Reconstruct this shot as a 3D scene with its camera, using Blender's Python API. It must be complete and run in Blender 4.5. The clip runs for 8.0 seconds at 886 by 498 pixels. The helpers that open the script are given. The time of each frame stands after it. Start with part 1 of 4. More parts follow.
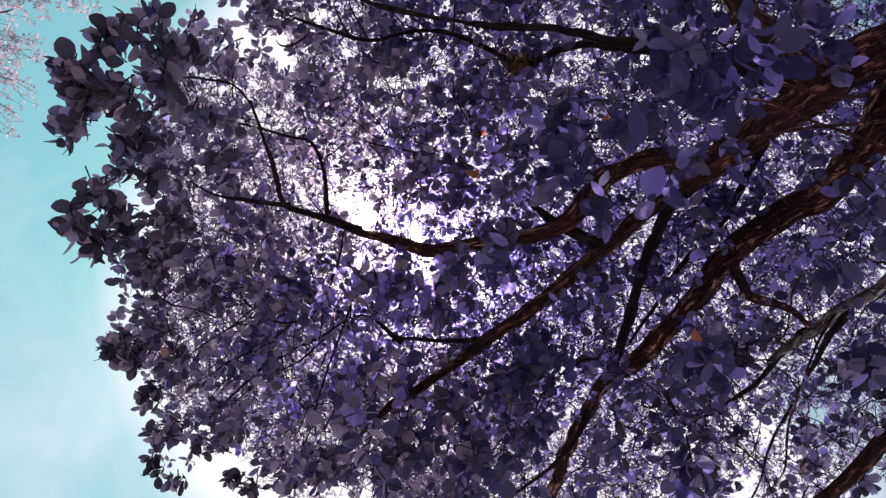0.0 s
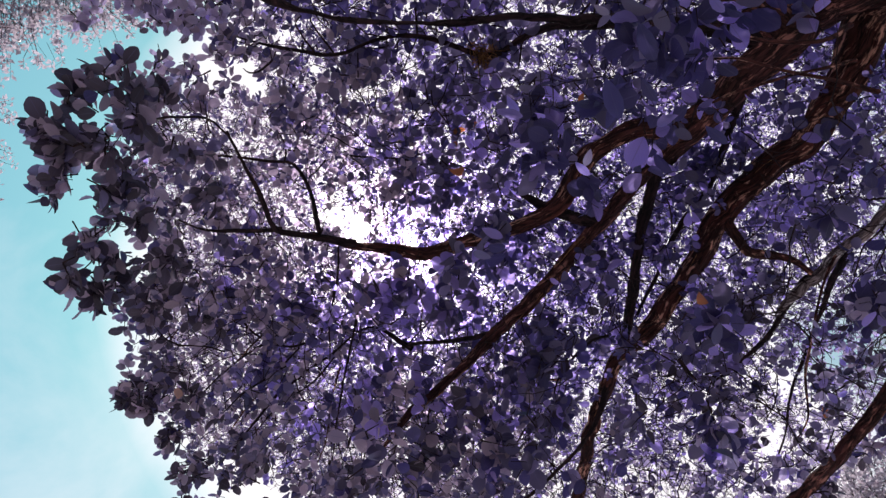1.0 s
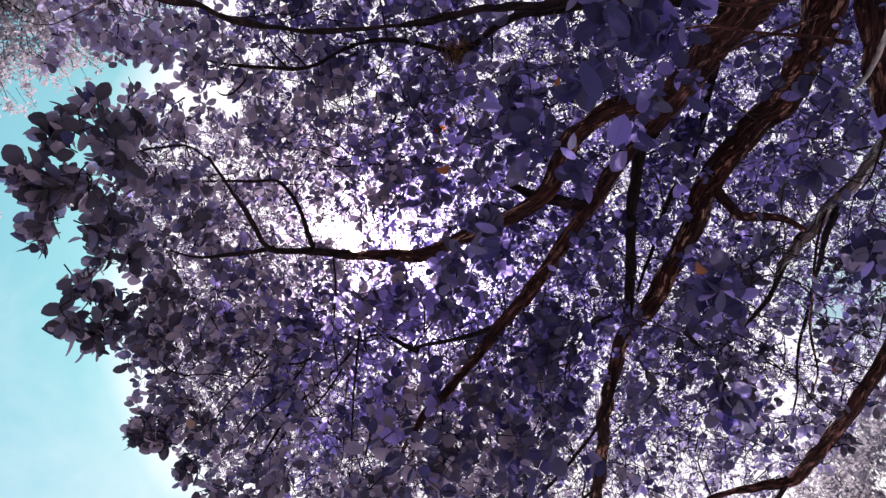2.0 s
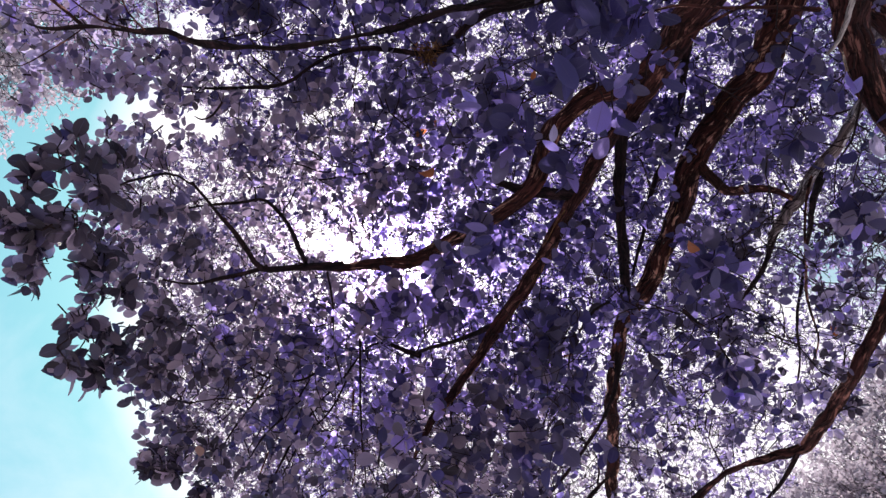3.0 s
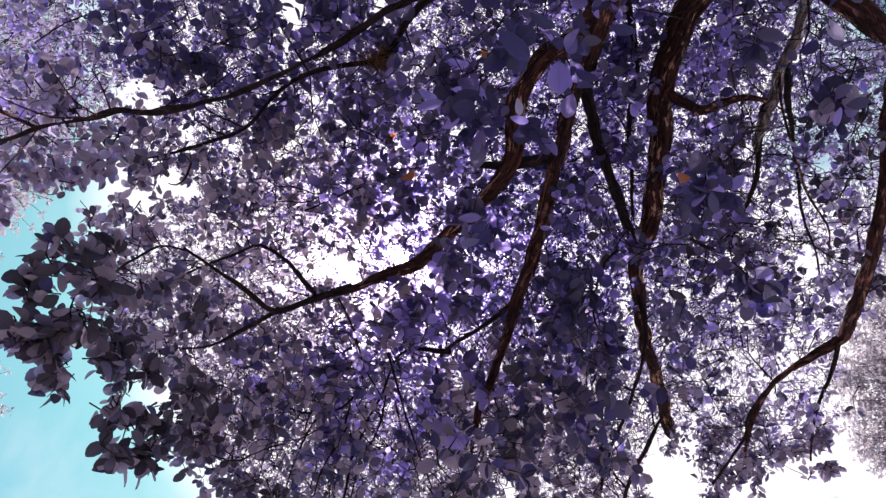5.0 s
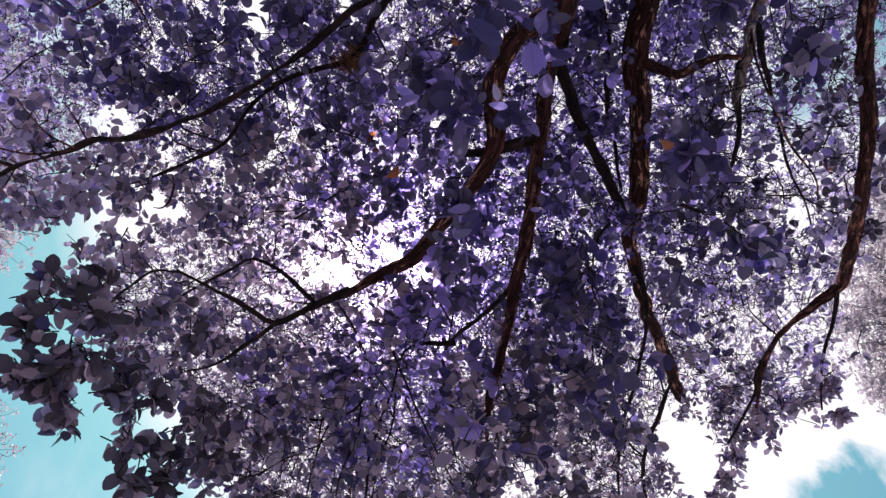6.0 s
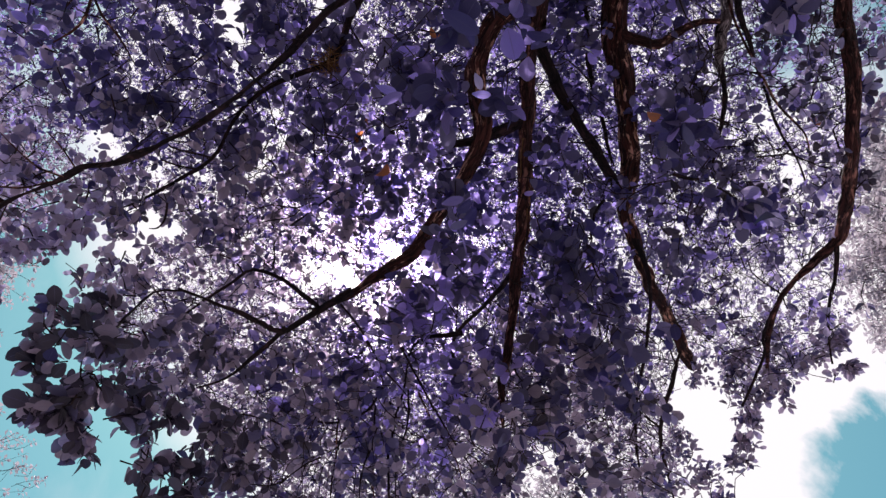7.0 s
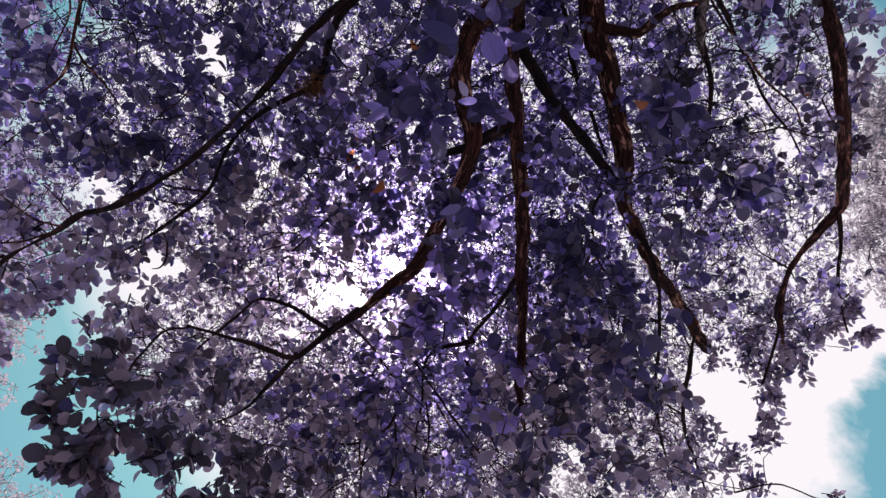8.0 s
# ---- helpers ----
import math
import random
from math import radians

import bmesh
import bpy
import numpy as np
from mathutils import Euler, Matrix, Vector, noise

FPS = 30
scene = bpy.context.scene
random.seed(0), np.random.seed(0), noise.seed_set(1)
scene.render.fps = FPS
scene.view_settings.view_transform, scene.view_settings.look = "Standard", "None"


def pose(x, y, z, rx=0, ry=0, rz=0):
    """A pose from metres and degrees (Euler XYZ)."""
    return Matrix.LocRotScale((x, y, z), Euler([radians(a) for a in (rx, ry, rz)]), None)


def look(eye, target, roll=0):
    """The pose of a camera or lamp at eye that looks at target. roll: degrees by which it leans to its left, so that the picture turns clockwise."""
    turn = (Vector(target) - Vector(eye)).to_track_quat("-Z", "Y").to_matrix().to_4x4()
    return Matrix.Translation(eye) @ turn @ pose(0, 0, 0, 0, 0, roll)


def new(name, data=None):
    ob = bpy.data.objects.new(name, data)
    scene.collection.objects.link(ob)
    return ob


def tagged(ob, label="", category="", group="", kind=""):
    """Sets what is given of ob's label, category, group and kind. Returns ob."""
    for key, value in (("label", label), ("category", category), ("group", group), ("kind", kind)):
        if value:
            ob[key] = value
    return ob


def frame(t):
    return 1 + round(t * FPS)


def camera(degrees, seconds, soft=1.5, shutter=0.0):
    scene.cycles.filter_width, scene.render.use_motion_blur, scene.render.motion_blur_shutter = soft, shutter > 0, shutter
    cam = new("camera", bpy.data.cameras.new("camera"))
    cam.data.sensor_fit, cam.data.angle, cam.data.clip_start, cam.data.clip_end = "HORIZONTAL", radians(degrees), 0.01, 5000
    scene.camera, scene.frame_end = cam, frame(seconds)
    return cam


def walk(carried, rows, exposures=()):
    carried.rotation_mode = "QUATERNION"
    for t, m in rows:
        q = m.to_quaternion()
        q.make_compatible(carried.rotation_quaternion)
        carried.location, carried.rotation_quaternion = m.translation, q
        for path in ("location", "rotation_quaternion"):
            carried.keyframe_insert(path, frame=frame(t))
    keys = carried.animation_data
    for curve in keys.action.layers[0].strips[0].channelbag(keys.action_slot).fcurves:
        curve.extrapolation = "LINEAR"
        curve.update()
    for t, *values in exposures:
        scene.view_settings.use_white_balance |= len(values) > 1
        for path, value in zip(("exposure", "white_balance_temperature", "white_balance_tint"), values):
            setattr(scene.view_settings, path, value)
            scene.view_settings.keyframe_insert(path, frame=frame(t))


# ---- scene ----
cam = camera(65.0, 8.0, soft=1.4)
ROWS = [(0, 0.025, 0.055, 1.484, 173.04, -12.88, -53.09), (0.5, 0.029, 0.051, 1.48, 172.26, -12.27, -49.17), (1, 0.021, 0.049, 1.482, 171.22, -11.43, -44.62), (1.5, 0.013,
        0.053, 1.487, 170.35, -10.65, -41.1), (3, 0.01, 0.048, 1.488, 169.17, -8.18, -32.68), (3.5, 0.008, 0.042, 1.488, 168.4, -7.59, -29.65), (4, 0.019, 0.032,
        1.48, 167.59, -6.53, -24.1), (4.5, 0.008, 0.024, 1.484, 167.01, -5.81, -20.29), (6, -0.008, 0.01, 1.498, 165.25, -2.83, -11.24), (6.5, -0.01, 0.008, 1.502,
        164.6, -1.83, -7.96), (7, -0.004, -0.001, 1.495, 164.27, -1.32, -5.85), (7.5, 0.001, -0.004, 1.496, 164.59, -0.82, -3.81), (8, -0.0, 0.0, 1.5, 165.0, 0.0,
        0.0)]
walk(cam, [(t, pose(x, y, z, rx, ry, rz)) for t, x, y, z, rx, ry, rz in ROWS],
     [(0, 0.6), (1.5, 0.7), (3.5, 0.91), (4.5, 0.87), (6.5, 0.58), (8, 0.4)])

# ---- sky and sun ----
SUN = Vector((-0.058, 0.284, 0.957)).normalized()
world = bpy.data.worlds.new("sky")
scene.world = world
world.use_nodes = True
wn, wl = world.node_tree.nodes, world.node_tree.links
wn.clear()


def wmath(op, a, b=None, clamp=False):
    n = wn.new("ShaderNodeMath")
    n.operation, n.use_clamp = op, clamp
    for i, v in enumerate((a, b)):
        if v is None:
            continue
        if isinstance(v, (int, float)):
            n.inputs[i].default_value = v
        else:
            wl.new(v, n.inputs[i])
    return n.outputs[0]


def wmix(fac, a, b, blend="MIX"):
    n = wn.new("ShaderNodeMix")
    n.data_type, n.blend_type = "RGBA", blend
    for slot, v in ((0, fac), (6, a), (7, b)):
        if isinstance(v, (int, float, tuple)):
            n.inputs[slot].default_value = v
        else:
            wl.new(v, n.inputs[slot])
    return n.outputs[2]


sky = wn.new("ShaderNodeTexSky")
sky.sky_type, sky.sun_disc = "NISHITA", False
sky.sun_elevation = math.asin(SUN.z)
sky.sun_rotation = math.atan2(SUN.x, SUN.y)
coord = wn.new("ShaderNodeTexCoord")
dot = wn.new("ShaderNodeVectorMath")
dot.operation = "DOT_PRODUCT"
wl.new(coord.outputs["Generated"], dot.inputs[0])
dot.inputs[1].default_value = SUN
near_sun = wmath("MAXIMUM", dot.outputs["Value"], 0.0)
# turquoise clear sky, thin cloud thickening round the sun, and a bright haze close to it
height = wn.new("ShaderNodeSeparateXYZ")
wl.new(coord.outputs["Generated"], height.inputs[0])
overhead = wmath("DIVIDE", wmath("SUBTRACT", height.outputs["Z"], 0.25), 0.35, clamp=True)
clear = wmix(1.0, sky.outputs[0], wmix(overhead, (1.15, 1.12, 1.4, 1), (1.0, 1.74, 1.36, 1)), "MULTIPLY")
cloud = wn.new("ShaderNodeTexNoise")
cloud.inputs["Scale"].default_value = 4.6
cloud.inputs["Detail"].default_value = 7
cloud.inputs["Roughness"].default_value = 0.58
cloud.inputs["Distortion"].default_value = 0.4
wl.new(coord.outputs["Generated"], cloud.inputs["Vector"])
sheet = wn.new("ShaderNodeVectorMath")
sheet.operation = "DOT_PRODUCT"
wl.new(coord.outputs["Generated"], sheet.inputs[0])
sheet.inputs[1].default_value = Vector((0.04, 0.19, 1.0)).normalized()
veil = wmath("DIVIDE", wmath("SUBTRACT", sheet.outputs["Value"], 0.845), 0.075, clamp=True)
bank = wn.new("ShaderNodeVectorMath")
bank.operation = "DOT_PRODUCT"
wl.new(coord.outputs["Generated"], bank.inputs[0])
bank.inputs[1].default_value = Vector((0.545, 0.44, 1.0)).normalized()
bank_veil = wmath("MULTIPLY", wmath("POWER", wmath("MAXIMUM", bank.outputs["Value"], 0.0), 115.0), 0.48)
low = wn.new("ShaderNodeVectorMath")
low.operation = "DOT_PRODUCT"
wl.new(coord.outputs["Generated"], low.inputs[0])
low.inputs[1].default_value = Vector((-0.26, 1.1, 1.0)).normalized()
low_bank = wmath("MULTIPLY", wmath("POWER", wmath("MAXIMUM", low.outputs["Value"], 0.0), 16.0), 0.145)
bank_veil = wmath("ADD", bank_veil, low_bank)
east = wn.new("ShaderNodeVectorMath")
east.operation = "DOT_PRODUCT"
wl.new(coord.outputs["Generated"], east.inputs[0])
east.inputs[1].default_value = Vector((0.62, 0.15, 1.0)).normalized()
bank_veil = wmath("ADD", bank_veil, wmath("MULTIPLY", wmath("POWER", wmath("MAXIMUM", east.outputs["Value"], 0.0), 70.0), 0.2))
west = wn.new("ShaderNodeVectorMath")
west.operation = "DOT_PRODUCT"
wl.new(coord.outputs["Generated"], west.inputs[0])
west.inputs[1].default_value = Vector((-0.54, 0.13, 1.0)).normalized()
bank_veil = wmath("ADD", bank_veil, wmath("MULTIPLY", wmath("POWER", wmath("MAXIMUM", west.outputs["Value"], 0.0), 90.0), 0.17))
rift = wn.new("ShaderNodeVectorMath")
rift.operation = "DOT_PRODUCT"
wl.new(coord.outputs["Generated"], rift.inputs[0])
rift.inputs[1].default_value = Vector((0.42, -0.03, 1.0)).normalized()
bank_veil = wmath("SUBTRACT", bank_veil, wmath("MULTIPLY", wmath("POWER", wmath("MAXIMUM", rift.outputs["Value"], 0.0), 330.0), 0.29))
# clear sky beyond the bank's ragged edge
gap = wn.new("ShaderNodeVectorMath")
gap.operation = "DOT_PRODUCT"
wl.new(coord.outputs["Generated"], gap.inputs[0])
gap.inputs[1].default_value = Vector((0.792, 0.670, 1.0)).normalized()
bank_veil = wmath("SUBTRACT", bank_veil, wmath("MULTIPLY", wmath("POWER", wmath("MAXIMUM", gap.outputs["Value"], 0.0), 230.0), 0.265))
broken = wmath("ADD", wmath("MULTIPLY", wmath("POWER", wmath("MAXIMUM", bank.outputs["Value"], 0.0), 25.0), 1.6), 0.26)
thin_cloud = wmath("ADD", wmath("MULTIPLY", wmath("SUBTRACT", cloud.outputs["Fac"], 0.5), broken), 0.5)
cover = wmath("ADD", wmath("ADD", thin_cloud, bank_veil), wmath("MULTIPLY", veil, 0.45))
crisp = wmath("ADD", wmath("MULTIPLY", wmath("POWER", wmath("MAXIMUM", bank.outputs["Value"], 0.0), 35.0), 3.2), 3.8)
cover = wmath("MULTIPLY", wmath("SUBTRACT", cover, 0.57), crisp, clamp=True)
clouded = wmix(cover, clear, (10.6, 10.0, 10.5, 1))
haze = wmath("ADD", wmath("MULTIPLY", wmath("POWER", near_sun, 140.0), 40.0), wmath("MULTIPLY", wmath("POWER", near_sun, 12000.0), 900.0))
glow = wn.new("ShaderNodeVectorMath")
glow.operation = "SCALE"
glow.inputs[0].default_value = (1.0, 0.92, 0.88)
wl.new(haze, glow.inputs["Scale"])
total = wn.new("ShaderNodeVectorMath")
total.operation = "ADD"
wl.new(clouded, total.inputs[0])
wl.new(glow.outputs[0], total.inputs[1])
back = wn.new("ShaderNodeBackground")
back.inputs["Strength"].default_value = 0.07
wl.new(total.outputs[0], back.inputs["Color"])
wout = wn.new("ShaderNodeOutputWorld")
wl.new(back.outputs[0], wout.inputs["Surface"])

sun = new("sun", bpy.data.lights.new("sun", "SUN"))
sun.data.energy, sun.data.angle, sun.data.color = 5.0, radians(0.6), (1.0, 0.95, 0.9)
sun.matrix_world = look(SUN * 30, (0, 0, 0))

# ---- materials ----
class Nodes:
    """A material's node tree with short calls."""

    def __init__(self, name):
        self.m = bpy.data.materials.new(name)
        self.m.use_nodes = True
        self.t = self.m.node_tree
        self.t.nodes.clear()

    def put(self, v, socket):
        if isinstance(v, bpy.types.NodeSocket):
            self.t.links.new(v, socket)
        else:
            socket.default_value = v

    def node(self, kind, ins=(), **props):
        n = self.t.nodes.new(kind)
        if "operation" in props:
            n.operation = props["operation"]
        if "use_clamp" in props:
            n.use_clamp = props["use_clamp"]
        if "data_type" in props:
            n.data_type = props["data_type"]
        if "blend_type" in props:
            n.blend_type = props["blend_type"]
        if "feature" in props:
            n.feature = props["feature"]
        for k, v in dict(ins).items():
            self.put(v, n.inputs[k])
        return n

    def math(self, op, a, b=0.0, clamp=False):
        n = self.node("ShaderNodeMath", {0: a, 1: b}, operation=op, use_clamp=clamp)
        return n.outputs[0]

    def mix(self, fac, a, b, blend="MIX"):
        return self.node("ShaderNodeMix", {0: fac, 6: a, 7: b}, data_type="RGBA", blend_type=blend).outputs[2]

    def ramp(self, fac, stops):
        n = self.node("ShaderNodeValToRGB", {0: fac})
        el = n.color_ramp.elements
        while len(el) < len(stops):
            el.new(0.5)
        for e, (p, c) in zip(el, stops):
            e.position, e.color = p, (*c, 1)
        return n.outputs[0]

    def noise(self, vec, scale, detail=4.0, rough=0.55):
        return self.node("ShaderNodeTexNoise", {"Vector": vec, "Scale": scale, "Detail": detail, "Roughness": rough}).outputs["Fac"]

    def out(self, shader):
        self.t.links.new(shader, self.node("ShaderNodeOutputMaterial").inputs["Surface"])
        return self.m


def leaf_material(name, face, through_colour, share, spread):
    """A leaf blade: matte reflecting side, coloured light coming through, paler midrib and veins."""
    n = Nodes(name)
    island = n.node("ShaderNodeNewGeometry").outputs["Random Per Island"]
    single = n.node("ShaderNodeObjectInfo").outputs["Random"]
    rnd = n.math("FRACT", n.math("ADD", island, single))
    uv = n.node("ShaderNodeUVMap").outputs[0]
    xyz = n.node("ShaderNodeSeparateXYZ", {0: uv})
    side = n.math("ABSOLUTE", n.math("SUBTRACT", xyz.outputs[0], 0.5))
    rib = n.math("SUBTRACT", 1.0, n.math("MULTIPLY", side, 26.0), clamp=True)
    slant = n.math("ADD", n.math("MULTIPLY", xyz.outputs[1], 9.0), n.math("MULTIPLY", side, -7.0))
    vein = n.math("SUBTRACT", 1.0, n.math("MULTIPLY", n.math("ABSOLUTE", n.math("SUBTRACT", n.math("FRACT", slant), 0.5)), 9.0), clamp=True)
    veins = n.math("MAXIMUM", rib, n.math("MULTIPLY", vein, 0.35))
    spots = n.noise(n.node("ShaderNodeTexCoord").outputs["Object"], 60.0, 3.0)
    a, b, c = [tuple(q * f for q in face) for f in (1 - spread, 1.0, 1 + spread)]
    lit = n.ramp(rnd, [(0.0, a), (0.55, b), (1.0, c)])
    lit = n.mix(n.math("MULTIPLY", veins, 0.3), lit, (0.22, 0.19, 0.25, 1))
    lit = n.mix(n.math("MULTIPLY", spots, 0.35), lit, (0.04, 0.03, 0.045, 1))
    a, b, c = [tuple(q * f for q in through_colour) for f in (1 - spread, 1.0, 1 + spread * 0.6)]
    thr = n.ramp(n.math("FRACT", n.math("MULTIPLY", rnd, 7.0)), [(0.0, a), (0.5, b), (1.0, c)])
    thr = n.mix(n.math("MULTIPLY", veins, 0.35), thr, (0.1, 0.08, 0.3, 1))
    bump = n.node("ShaderNodeBump", {"Strength": 0.35, "Distance": 0.002, "Height": veins}).outputs[0]
    blade = n.node("ShaderNodeBsdfPrincipled", {"Base Color": lit, "Roughness": 0.5, "Specular IOR Level": 0.35, "Normal": bump}).outputs[0]
    glow = n.node("ShaderNodeBsdfTranslucent", {"Color": thr}).outputs[0]
    # part of the light goes on nearly straight, so that blades between the eye and the sun light up
    ahead = n.node("ShaderNodeBsdfRefraction", {"Color": thr, "Roughness": 0.75, "IOR": 1.15}).outputs[0]
    glow = n.node("ShaderNodeMixShader", {0: 0.35, 1: glow, 2: ahead}).outputs[0]
    return n.out(n.node("ShaderNodeMixShader", {0: share, 1: blade, 2: glow}).outputs[0])


def bark_material(name, dark, mid, pale, flakes=0.5):
    """Stringy furrowed bark: ridges along the limb, paler flaked patches."""
    n = Nodes(name)
    uv = n.node("ShaderNodeUVMap").outputs[0]
    tc = n.node("ShaderNodeTexCoord").outputs["Object"]
    shift = n.node("ShaderNodeTexNoise", {"Vector": tc, "Scale": 5.0, "Detail": 3.0}).outputs["Color"]
    shift = n.node("ShaderNodeVectorMath", {0: shift, 3: 0.07}, operation="SCALE").outputs[0]
    warp = n.node("ShaderNodeVectorMath", {0: uv, 1: shift}, operation="ADD").outputs[0]
    fibre = n.noise(n.node("ShaderNodeMapping", {"Vector": warp, "Scale": (75.0, 9.0, 1.0)}).outputs[0], 1.0, 6.0, 0.65)
    ridge = n.noise(n.node("ShaderNodeMapping", {"Vector": warp, "Scale": (34.0, 5.0, 1.0)}).outputs[0], 1.0, 4.0, 0.6)
    crack = n.math("MULTIPLY", n.math("ABSOLUTE", n.math("SUBTRACT", ridge, 0.5)), 14.0, clamp=True)
    strip = n.noise(n.node("ShaderNodeMapping", {"Vector": warp, "Scale": (25.0, 4.5, 1.0)}).outputs[0], 1.0, 6.0, 0.68)
    patch = n.noise(tc, 9.0, 5.0, 0.6)
    base = n.ramp(fibre, [(0.3, dark), (0.6, mid), (0.95, pale)])
    flake = n.math("MULTIPLY", n.math("SUBTRACT", n.math("ADD", n.math("MULTIPLY", patch, 0.4), n.math("MULTIPLY", strip, 0.6)), 0.535), 30.0, clamp=True)
    plate = n.noise(n.node("ShaderNodeMapping", {"Vector": warp, "Scale": (11.0, 3.2, 1.0)}).outputs[0], 1.0, 3.0, 0.5)
    old = n.math("MULTIPLY", n.math("SUBTRACT", plate, 0.47), 9.0, clamp=True)
    base = n.mix(n.math("MULTIPLY", old, 0.5), base, (*[q * 0.7 for q in dark], 1))
    col = n.mix(n.math("MULTIPLY", flake, flakes), base, (*pale, 1))
    col = n.mix(n.math("SUBTRACT", 1.0, crack, clamp=True), col, (*[q * 0.35 for q in dark], 1))
    height = n.math("ADD", n.math("MULTIPLY", crack, 0.6), n.math("ADD", n.math("MULTIPLY", fibre, 0.7), n.math("MULTIPLY", old, 0.5)))
    bump = n.node("ShaderNodeBump", {"Strength": 0.9, "Distance": 0.015, "Height": height}).outputs[0]
    return n.out(n.node("ShaderNodeBsdfPrincipled", {"Base Color": col, "Roughness": 0.85, "Specular IOR Level": 0.2, "Normal": bump}).outputs[0])


LEAF = leaf_material("violet_leaf", (0.23, 0.17, 0.375), (0.57, 0.42, 1.05), 0.6, 0.65)
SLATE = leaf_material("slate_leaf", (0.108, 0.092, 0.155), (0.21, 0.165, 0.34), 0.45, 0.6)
# dark blue leaf copy: deep shade put into the colour
SHADED_LEAF = leaf_material("shaded_blue_leaf", (0.036, 0.031, 0.086), (0.12, 0.092, 0.32), 0.42, 0.55)
# near-black leaf copy that stands in for shade inside the clumps
DUSKY = leaf_material("shaded_dusky_leaf", (0.056, 0.042, 0.06), (0.09, 0.066, 0.108), 0.38, 0.55)
MAUVE = leaf_material("mauve_leaf", (0.34, 0.26, 0.33), (0.46, 0.35, 0.5), 0.44, 0.65)
# pale leaf copy, partly for sunlight and haze put into the colour
LILAC = leaf_material("pale_lit_leaf", (0.37, 0.3, 0.39), (0.62, 0.51, 0.8), 0.54, 0.55)
# far leaves are coloured paler to stand in for bright haze
FAR_LEAF = leaf_material("hazed_lilac_leaf", (0.43, 0.37, 0.41), (0.57, 0.49, 0.56), 0.5, 0.35)
WITHERED = leaf_material("withered_leaf", (0.4, 0.13, 0.045), (0.42, 0.125, 0.035), 0.45, 0.3)
ROSY = leaf_material("rosy_leaf", (0.36, 0.2, 0.17), (0.34, 0.18, 0.15), 0.4, 0.1)
BARK = bark_material("brown_bark", (0.024, 0.008, 0.0075), (0.1, 0.03, 0.024), (0.6, 0.31, 0.23), 0.95)
RED_BARK = bark_material("red_brown_bark", (0.022, 0.008, 0.008), (0.09, 0.03, 0.027), (0.34, 0.15, 0.12), 0.8)
DARK_BARK = bark_material("dark_bark", (0.012, 0.006, 0.0075), (0.028, 0.0125, 0.015), (0.1, 0.046, 0.048), 0.4)
TWIG = bark_material("twig_bark", (0.016, 0.0075, 0.008), (0.04, 0.018, 0.018), (0.12, 0.056, 0.05), 0.3)
LICHEN = bark_material("lichened_bark", (0.13, 0.085, 0.085), (0.45, 0.36, 0.36), (0.74, 0.68, 0.69), 0.95)
BLEACHED = bark_material("bleached_wood", (0.35, 0.3, 0.29), (0.62, 0.56, 0.54), (0.78, 0.73, 0.72), 0.6)
FIBRE = bark_material("dry_fibre", (0.2, 0.09, 0.04), (0.38, 0.18, 0.07), (0.5, 0.28, 0.14), 0.4)


def ground_material():
    n = Nodes("dry_ground")
    tc = n.node("ShaderNodeTexCoord").outputs["Object"]
    big, small = n.noise(tc, 0.35, 6.0), n.noise(tc, 14.0, 8.0, 0.65)
    col = n.mix(big, (0.28, 0.245, 0.26, 1), (0.4, 0.355, 0.37, 1))
    col = n.mix(n.math("MULTIPLY", small, 0.5), col, (0.17, 0.14, 0.145, 1))
    bump = n.node("ShaderNodeBump", {"Strength": 0.6, "Distance": 0.03, "Height": small}).outputs[0]
    return n.out(n.node("ShaderNodeBsdfPrincipled", {"Base Color": col, "Roughness": 0.95, "Normal": bump}).outputs[0])


GROUND = ground_material()

# ---- shapes ----
def mesh_from(name, verts, faces, uvs=None, materials=(), smooth=True):
    me = bpy.data.meshes.new(name)
    me.from_pydata([tuple(v) for v in verts] if len(verts) < 5000 else np.asarray(verts).tolist(), [], faces)
    if uvs is not None:
        layer = me.uv_layers.new(name="UVMap")
        idx = np.empty(len(me.loops), dtype=np.int32)
        me.loops.foreach_get("vertex_index", idx)
        layer.data.foreach_set("uv", np.asarray(uvs, dtype=np.float32)[idx].ravel())
    for m in materials:
        me.materials.append(m)
    if smooth:
        me.polygons.foreach_set("use_smooth", np.ones(len(me.polygons), dtype=bool))
    me.update()
    return me


def part(name, me, parent, label=""):
    ob = new(name, me)
    ob.parent = parent
    return tagged(ob, label)


def smooth_path(points, step):
    """Points (x, y, z, r) joined by a Catmull-Rom curve, resampled about every step metres."""
    p = np.asarray(points, dtype=float)
    p = np.vstack([2 * p[0] - p[1], p, 2 * p[-1] - p[-2]])
    out = []
    for i in range(1, len(p) - 2):
        n = max(2, int(np.linalg.norm(p[i + 1, :3] - p[i, :3]) / step))
        t = np.arange(n)[:, None] / n
        a, b, c, d = p[i - 1], p[i], p[i + 1], p[i + 2]
        out.append(0.5 * (2 * b + (c - a) * t + (2 * a - 5 * b + 4 * c - d) * t ** 2 + (3 * b - a - 3 * c + d) * t ** 3))
    out.append(p[-2][None])
    path = np.vstack(out)
    path[:, 3] = np.maximum(path[:, 3], 0.001)
    return path


